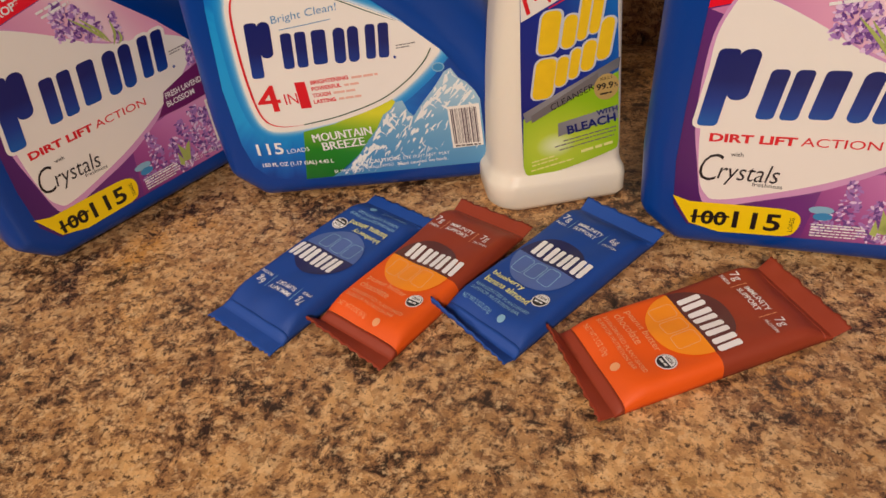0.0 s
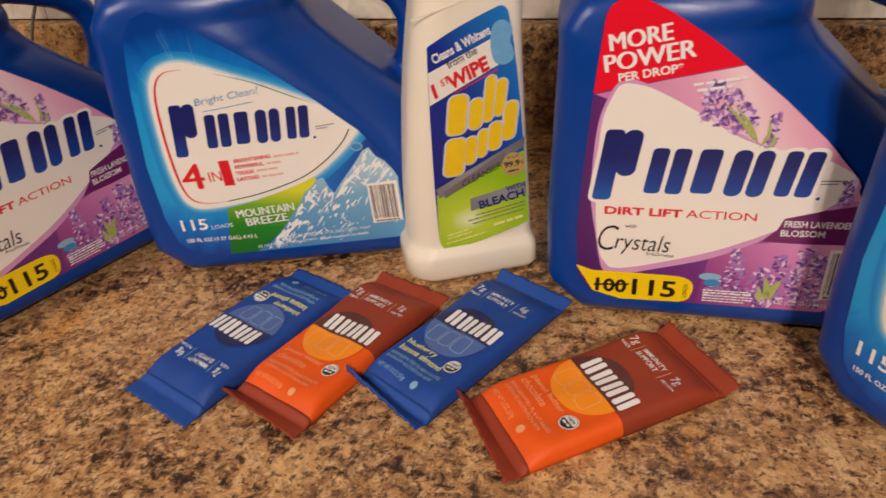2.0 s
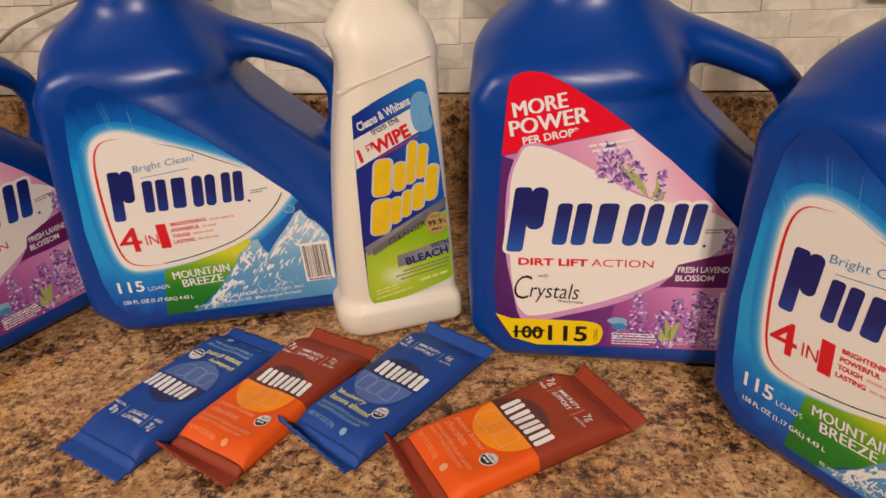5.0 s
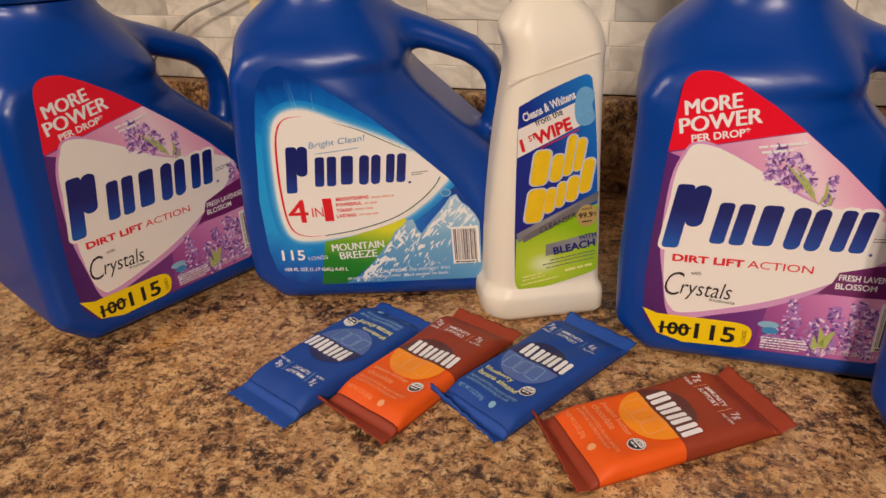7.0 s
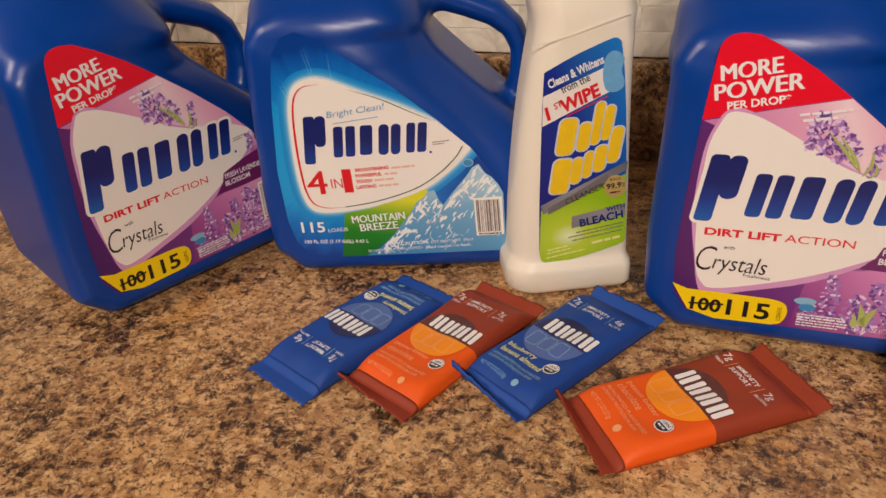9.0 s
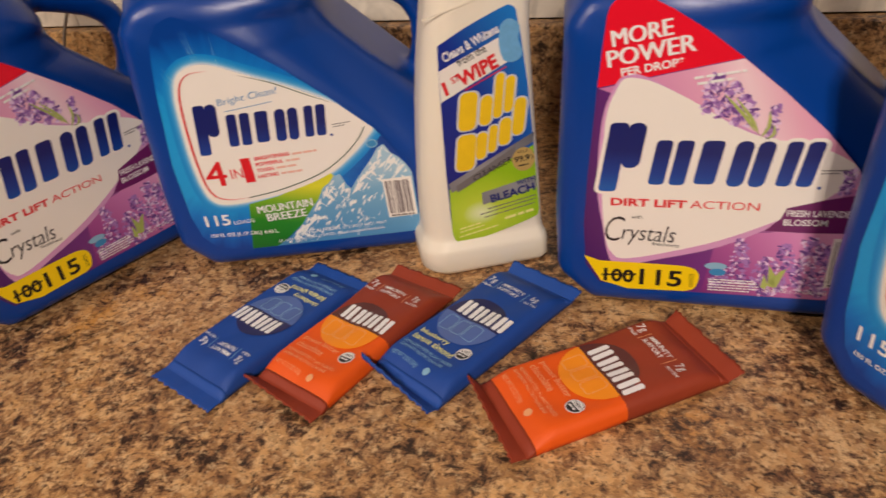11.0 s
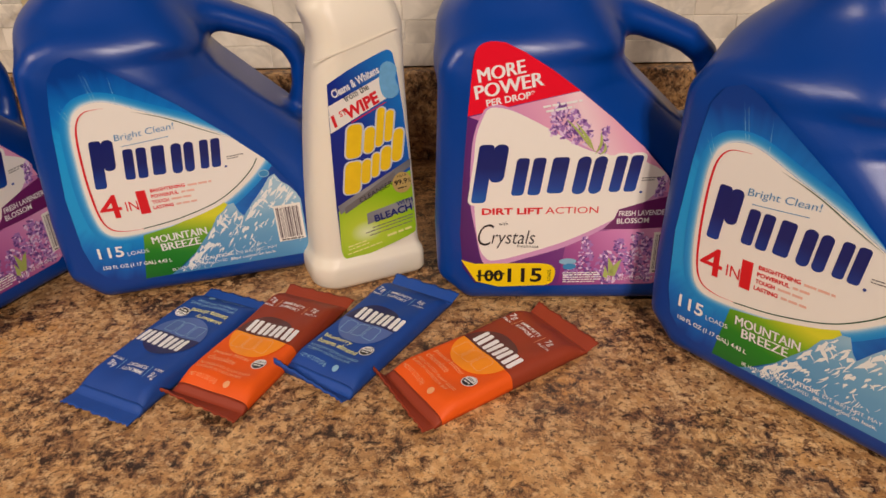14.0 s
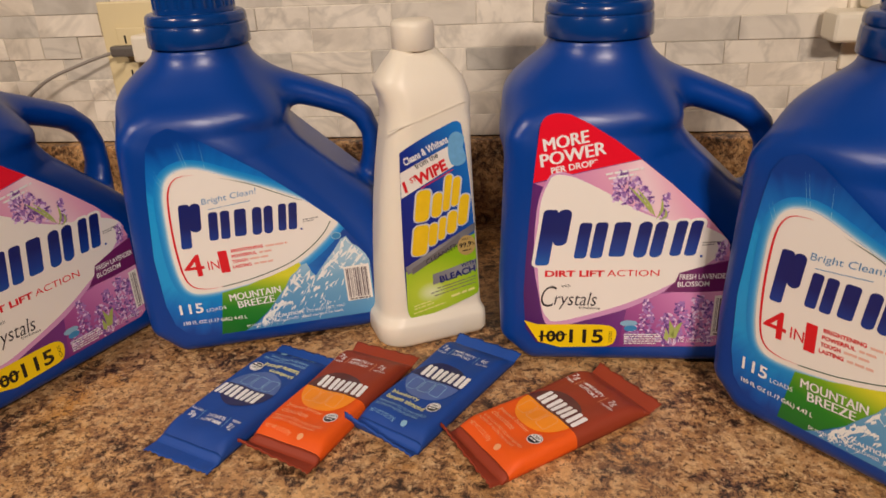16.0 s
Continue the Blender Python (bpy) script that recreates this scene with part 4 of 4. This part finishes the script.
def bar_height(x, y, curl0, curl1, corner0):
    """Height of the wrapper's upper side at x across and y along; fins at both ends may curl up."""
    ex = min(x, BAR_W - x) / 0.006
    ey = min(y - FIN, BAR_L - FIN - y) / 0.020
    mid = 0.0025
    if ey <= 0:
        out = -ey * 0.020
        k = (curl0 + corner0 * (1 - x / BAR_W)) if y < BAR_L / 2 else curl1
        return mid + k * out + 0.0006 * math.sin(x * 380) * (out / FIN)
    side = math.sqrt(max(0.0, 1 - (1 - min(1, max(0, ex))) ** 2))
    end = math.sin(min(1, ey) * math.pi / 2)
    sag = 0.0007 * math.sin(y * 70 + x * 35) + 0.0005 * math.sin(x * 210 - y * 90)
    return mid + (BAR_T - mid + sag) * (0.25 + 0.75 * side) * end


def nutrition_bar(kind, curl0=0.15, curl1=0.15, corner0=0.0, plump=1.0):
    blue = kind == "blue"
    ob = tagged(new("snack_bar"), "blue flow-wrapped nutrition bar with crimped ends on the worktop" if blue else
                "orange and brown wrapped nutrition bar with crimped ends", "snack bar", "nutrition bars")
    H = lambda x, y: bar_height(x, y, curl0, curl1, corner0)
    nx, ny = 25, 74
    split = 0.0740
    ys = sorted(set([round(BAR_L * j / (ny - 1), 5) for j in range(ny)] + [FIN, BAR_L - FIN, END, round(BAR_L - END, 5), split]))
    ny = len(ys)
    xs = [BAR_W * 0.5 * (1 - math.cos(math.pi * i / (nx - 1))) for i in range(nx)]

    def shrink(x, y):
        """Fins run out a little wider than the filled body."""
        t = min(1.0, max(0.0, min(y, BAR_L - y) / 0.022))
        w = plump * (1 - 0.055 * math.sin(t * math.pi / 2))
        return BAR_W / 2 + (x - BAR_W / 2) * w

    fins = {}
    for name, j0, j1, mat in (("wrapper", ys.index(END), ys.index(round(BAR_L - END, 5)), None), ("crimped_end", 0, ys.index(END), 1), ("crimped_end", None, None, 2)):
        if j0 is None:
            j0, j1 = top_row, ny - 1
        if name == "wrapper":
            top_row = j1
        v, f, idx = [], [], []
        rows = list(range(j0, j1 + 1))
        for j in rows:
            for i in range(nx):
                x, y = xs[i], ys[j]
                yy = y
                if j in (0, ny - 1):
                    yy += (0.0011 if i % 2 else -0.0002) * (1 if j == 0 else -1)
                k = curl0 + corner0 * (1 - x / BAR_W) if y < BAR_L / 2 else curl1
                if y < FIN:
                    yy = FIN - (FIN - yy) / math.sqrt(1 + k * k)
                elif y > BAR_L - FIN:
                    yy = BAR_L - FIN + (yy - BAR_L + FIN) / math.sqrt(1 + k * k)
                z = H(x, y)
                if i in (0, nx - 1):
                    z = min(z, 0.0035) if name == "wrapper" else z
                v.append((shrink(x, y), yy, z))
        n = len(v)
        for j in range(len(rows) - 1):
            for i in range(nx - 1):
                f.append((j * nx + i, j * nx + i + 1, (j + 1) * nx + i + 1, (j + 1) * nx + i))
                idx.append(0 if ys[rows[j]] < split - 1e-6 else 1)
        # underside, a hand's hair above the support
        for j in rows:
            for i in range(nx):
                p = v[(j - rows[0]) * nx + i]
                v.append((p[0], p[1], 0.0006 if name == "wrapper" else max(0.0004, min(p[2] - 0.0007, 0.004 + 0.6 * (p[2] - 0.004)) if FIN > min(p[1], BAR_L - p[1]) else 0.0006)))
        for j in range(len(rows) - 1):
            for i in range(nx - 1):
                f.append((n + j * nx + i, n + (j + 1) * nx + i, n + (j + 1) * nx + i + 1, n + j * nx + i + 1))
                idx.append(0 if ys[rows[j]] < split - 1e-6 else 1)
        ring = [i for i in range(nx)] + [j * nx + nx - 1 for j in range(1, len(rows))] + [(len(rows) - 1) * nx + i for i in range(nx - 2, -1, -1)] + [j * nx for j in range(len(rows) - 2, 0, -1)]
        for a, b in zip(ring, ring[1:] + ring[:1]):
            f.append((a, n + a, n + b, b))
            idx.append(0 if v[a][1] < split - 1e-6 else 1)
        mats = [WR_BLUE, WR_BLUE] if blue else [WR_ORANGE, WR_BROWN]
        if name == "crimped_end":
            mats = [WR_FINBLUE, WR_FINBLUE] if blue else [WR_BROWN, WR_BROWN]
        obj(name, v, f, mats, ob, "crimped wrapper end" if name == "crimped_end" else "", smooth=True, index=idx)

    def on_top(a, b, layer):
        x, y = a, b
        return (shrink(x, y), y, max(H(x, y), BAR_T - 0.0016 if 0.028 < y < 0.126 and 0.006 < x < 0.054 else 0) + 0.0004 + 0.00016 * layer)

    s = Sheet(ob, on_top)
    dark, pale = (DISC_NAVY, DISC_LILAC) if blue else (DISC_BROWN, DISC_AMBER)

    def half(name, a0, a1, mat, cx=29.5, cy=74.0, r=23.5):
        """Half disc as a fan of small faces, so that it follows the wrapper."""
        v, f = [on_top(cx / 1000, cy / 1000, 1)], []
        rings, n = 5, 28
        for q in range(1, rings + 1):
            for k in range(n + 1):
                a = radians(a0 + (a1 - a0) * k / n)
                v.append(on_top((cx + r * q / rings * math.cos(a)) / 1000, (cy + r * q / rings * math.sin(a)) / 1000, 1))
        for k in range(n):
            f.append((0, 1 + k, 2 + k))
        for q in range(1, rings):
            o, p = 1 + (q - 1) * (n + 1), 1 + q * (n + 1)
            for k in range(n):
                f.append((o + k, p + k, p + k + 1, o + k + 1))
        obj(name, v, f, mat, ob)

    half("disc_half", 0, 180, dark)
    half("disc_half", 180, 360, pale)
    for k in range(4):
        for dx in (0.0, 5.0):
            s.shape("mark_block", slab(13.0 + k * 10.9 + dx, 75.8, 3.7, 14.0, 0.0, 1.3), WHITEINK, 2)
    for k in range(3):
        s.stroke("mark_outline", slab(12.5 + k * 11, 58.0, 9.4, 14, 0.0, 2.2), 0.45, PALEBLUE if blue else PEACH, 2, closed=True)
    s.words("7g", 6, 113.5, 6.5, 7, WHITEINK, 2)
    s.words("FIBER", 5.5, 109.5, 8, 2.2, WHITEINK, 2)
    s.words("IMMUNITY", 19, 115.6, 20, 3.4, WHITEINK, 2, 0, 0, 0.01)
    s.words("SUPPORT", 19, 110.6, 18, 3.4, WHITEINK, 2, 0, 0, 0.01)
    s.words("6g" if blue else "7g", 45.5, 113.5, 6.5, 7, WHITEINK, 2)
    s.words("PROTEIN", 44.5, 109.5, 10.5, 2.2, WHITEINK, 2)
    s.many("divider", [[(x, 109), (x + 0.4, 109), (x + 0.4, 120), (x, 120)] for x in (16, 41.5)], PALEBLUE if blue else PEACH, 2)
    ink = PALEYELLOW if blue else PEACH
    s.words("blueberry" if blue else "peanut butter", 8, 45.5, 26 if blue else 32, 5.2, ink, 2, 0, 0, 0.012 if blue else 0)
    s.words("banana almond" if blue else "chocolate", 8, 39.3, 36 if blue else 24, 5.2, ink, 2, 0, 0, 0.012 if blue else 0)
    small = PALEBLUE if blue else PEACH
    s.words("REFRIGERATED PLANT-BASED", 7, 33.0, 44, 2.6, small, 2)
    s.words("SUPERIOR NUTRITION BAR", 7, 29.0, 40, 2.6, small, 2)
    s.words("NET WT 2 OZ (57g)", 7, 20.5, 24, 3.6, small, 2)
    s.disc("round_sign", 40, 22.5, 2.6, 2.6, small, 2, n=20)
    s.disc("round_seal", 48.5, 47.5, 5.6, 5.6, WHITEINK, 2)
    s.disc("round_seal_inner", 48.5, 47.5, 4.9, 4.9, BLACK, 3)
    s.disc("round_seal_half", 48.5, 47.5, 4.6, 4.6, WHITEINK, 4, 0, 180)
    s.words("USDA", 45.4, 48.4, 6.2, 2.2, BLACK, 5, 0, 0, 0.02)
    s.bars("small_print", [(45.4, 45, 6.2, 1.3)], WHITEINK, 5, 0, 4)
    return ob


def lay(ob, x, y, along):
    """Lays a bar with the middle of its lower end at (x, y), running along the angle."""
    ob.matrix_basis = pose(x, y, 0.0, 0, 0, along - 90) @ pose(-BAR_W / 2, 0, 0)
    return ob


# ---- place the things ----
left_mountain = stand(mountain_bottle(), -0.130, 0.479, 18.0)
right_mountain = copy_thing(left_mountain, pose(0, 0, 0))
stand(right_mountain, 0.3048, 0.4021, -48.7)
tagged(right_mountain, "blue detergent jug with mountain label, turned towards the snack bars")
right_lavender = stand(lavender_bottle(), 0.1669, 0.4733, 0.2)
left_lavender = copy_thing(right_lavender, pose(0, 0, 0))
stand(left_lavender, -0.2510, 0.3950, 66.0)
tagged(left_lavender, "blue detergent jug with lavender label, angled beside another jug")
cleanser_bottle = cleanser()
stand(cleanser_bottle, 0.0490, 0.5015, 26.0)

lay(nutrition_bar("blue", 0.05, 0.05), -0.0370, 0.4830, 247.6)
lay(nutrition_bar("orange", 0.2, 0.3, 0.6), -0.0270, 0.3440, 68.0)
lay(nutrition_bar("blue", 0.5, 0.4, 0.9), 0.0415, 0.3640, 60.5)
lay(nutrition_bar("orange", 0.3, 0.5, 0.7, 1.06), 0.1035, 0.3510, 36.5)


# ---- sockets, plugs and cable ----
def outlet(x, z, mat, label):
    ob = tagged(new("wall_outlet"), label, "outlet")
    ob.location = (x, WALL_Y - 0.0055, z)
    part("cover_plate", box(0, 0.070, -0.004, 0.003, 0, 0.115, 0.0022), mat, ob)
    for k in (0.018, 0.057):
        part("socket_face", box(0.018, 0.052, -0.0062, -0.004, k, k + 0.030, 0.0015), mat, ob)
        for sx in (0.027, 0.041):
            part("slot", box(sx, sx + 0.002, -0.0066, -0.0060, k + 0.012, k + 0.021), BLACK, ob)
    return ob


outlet(-0.340, 0.153, IVORY, "ivory wall outlet on the marble backsplash")
charger = tagged(new("phone_charger"), "white phone charger plugged into the ivory outlet", "charger")
charger.location = (-0.292, WALL_Y - 0.0095, 0.204)
part("body", box(0, 0.036, -0.030, -0.0022, 0, 0.030, 0.004), WHITEP, charger)
part("plug", box(-0.030, 0.004, -0.024, -0.012, 0.006, 0.018, 0.003), PLUGDARK, charger, "dark grey cable plug")
cu = bpy.data.curves.new("cable", "CURVE")
cu.dimensions, cu.bevel_depth, cu.bevel_resolution = "3D", 0.0019, 3
sp = cu.splines.new("BEZIER")
CABLE_AT = [(-0.028, -0.018, 0.011), (-0.065, -0.030, 0.000), (-0.115, -0.040, -0.022), (-0.165, -0.050, -0.075), (-0.20, -0.06, -0.198)]
sp.bezier_points.add(len(CABLE_AT) - 1)
for p, c in zip(sp.bezier_points, CABLE_AT):
    p.co = c
    p.handle_left_type = p.handle_right_type = "AUTO"
cable = new("cable", cu)
cable.data.materials.append(CABLE)
cable.parent = charger
tagged(cable, "thin grey charging cable")

outlet(0.480, 0.172, WHITEP, "white wall outlet partly hidden by a plugged-in device")
device = tagged(new("plug_in_device"), "white plug-in device with rounded edges in the outlet", "plug-in device")
device.location = (0.453, WALL_Y - 0.0115, 0.206)
part("base", box(0, 0.105, -0.040, -0.0005, 0, 0.030, 0.006, 3), WHITEP, device)
part("upper_body", box(0.034, 0.090, -0.034, -0.0005, 0.030, 0.085, 0.005, 3), WHITEP, device)

for fx, fy, fz, watts in FIXTURES:
    ceiling_lamp = tagged(new("ceiling_lamp"), "round white ceiling fixture with two bulbs", "ceiling lamp", "ceiling lamps")
    ceiling_lamp.location = (fx, fy, fz)
    v, f = lathe([(0.17, -0.03), (0.18, -0.025), (0.18, 0.0)], 48)
    obj("housing", v, f, WHITEP, ceiling_lamp)
    for side in (-0.085, 0.085):
        v, f = lathe([(0.014, -0.030), (0.016, -0.045), (0.030, -0.070), (0.035, -0.092), (0.028, -0.112), (0.010, -0.122)], 24)
        obj("bulb", [(p[0] + side, p[1], p[2]) for p in v], f, PAPER, ceiling_lamp, "milky light bulb", smooth=True)

tiles()
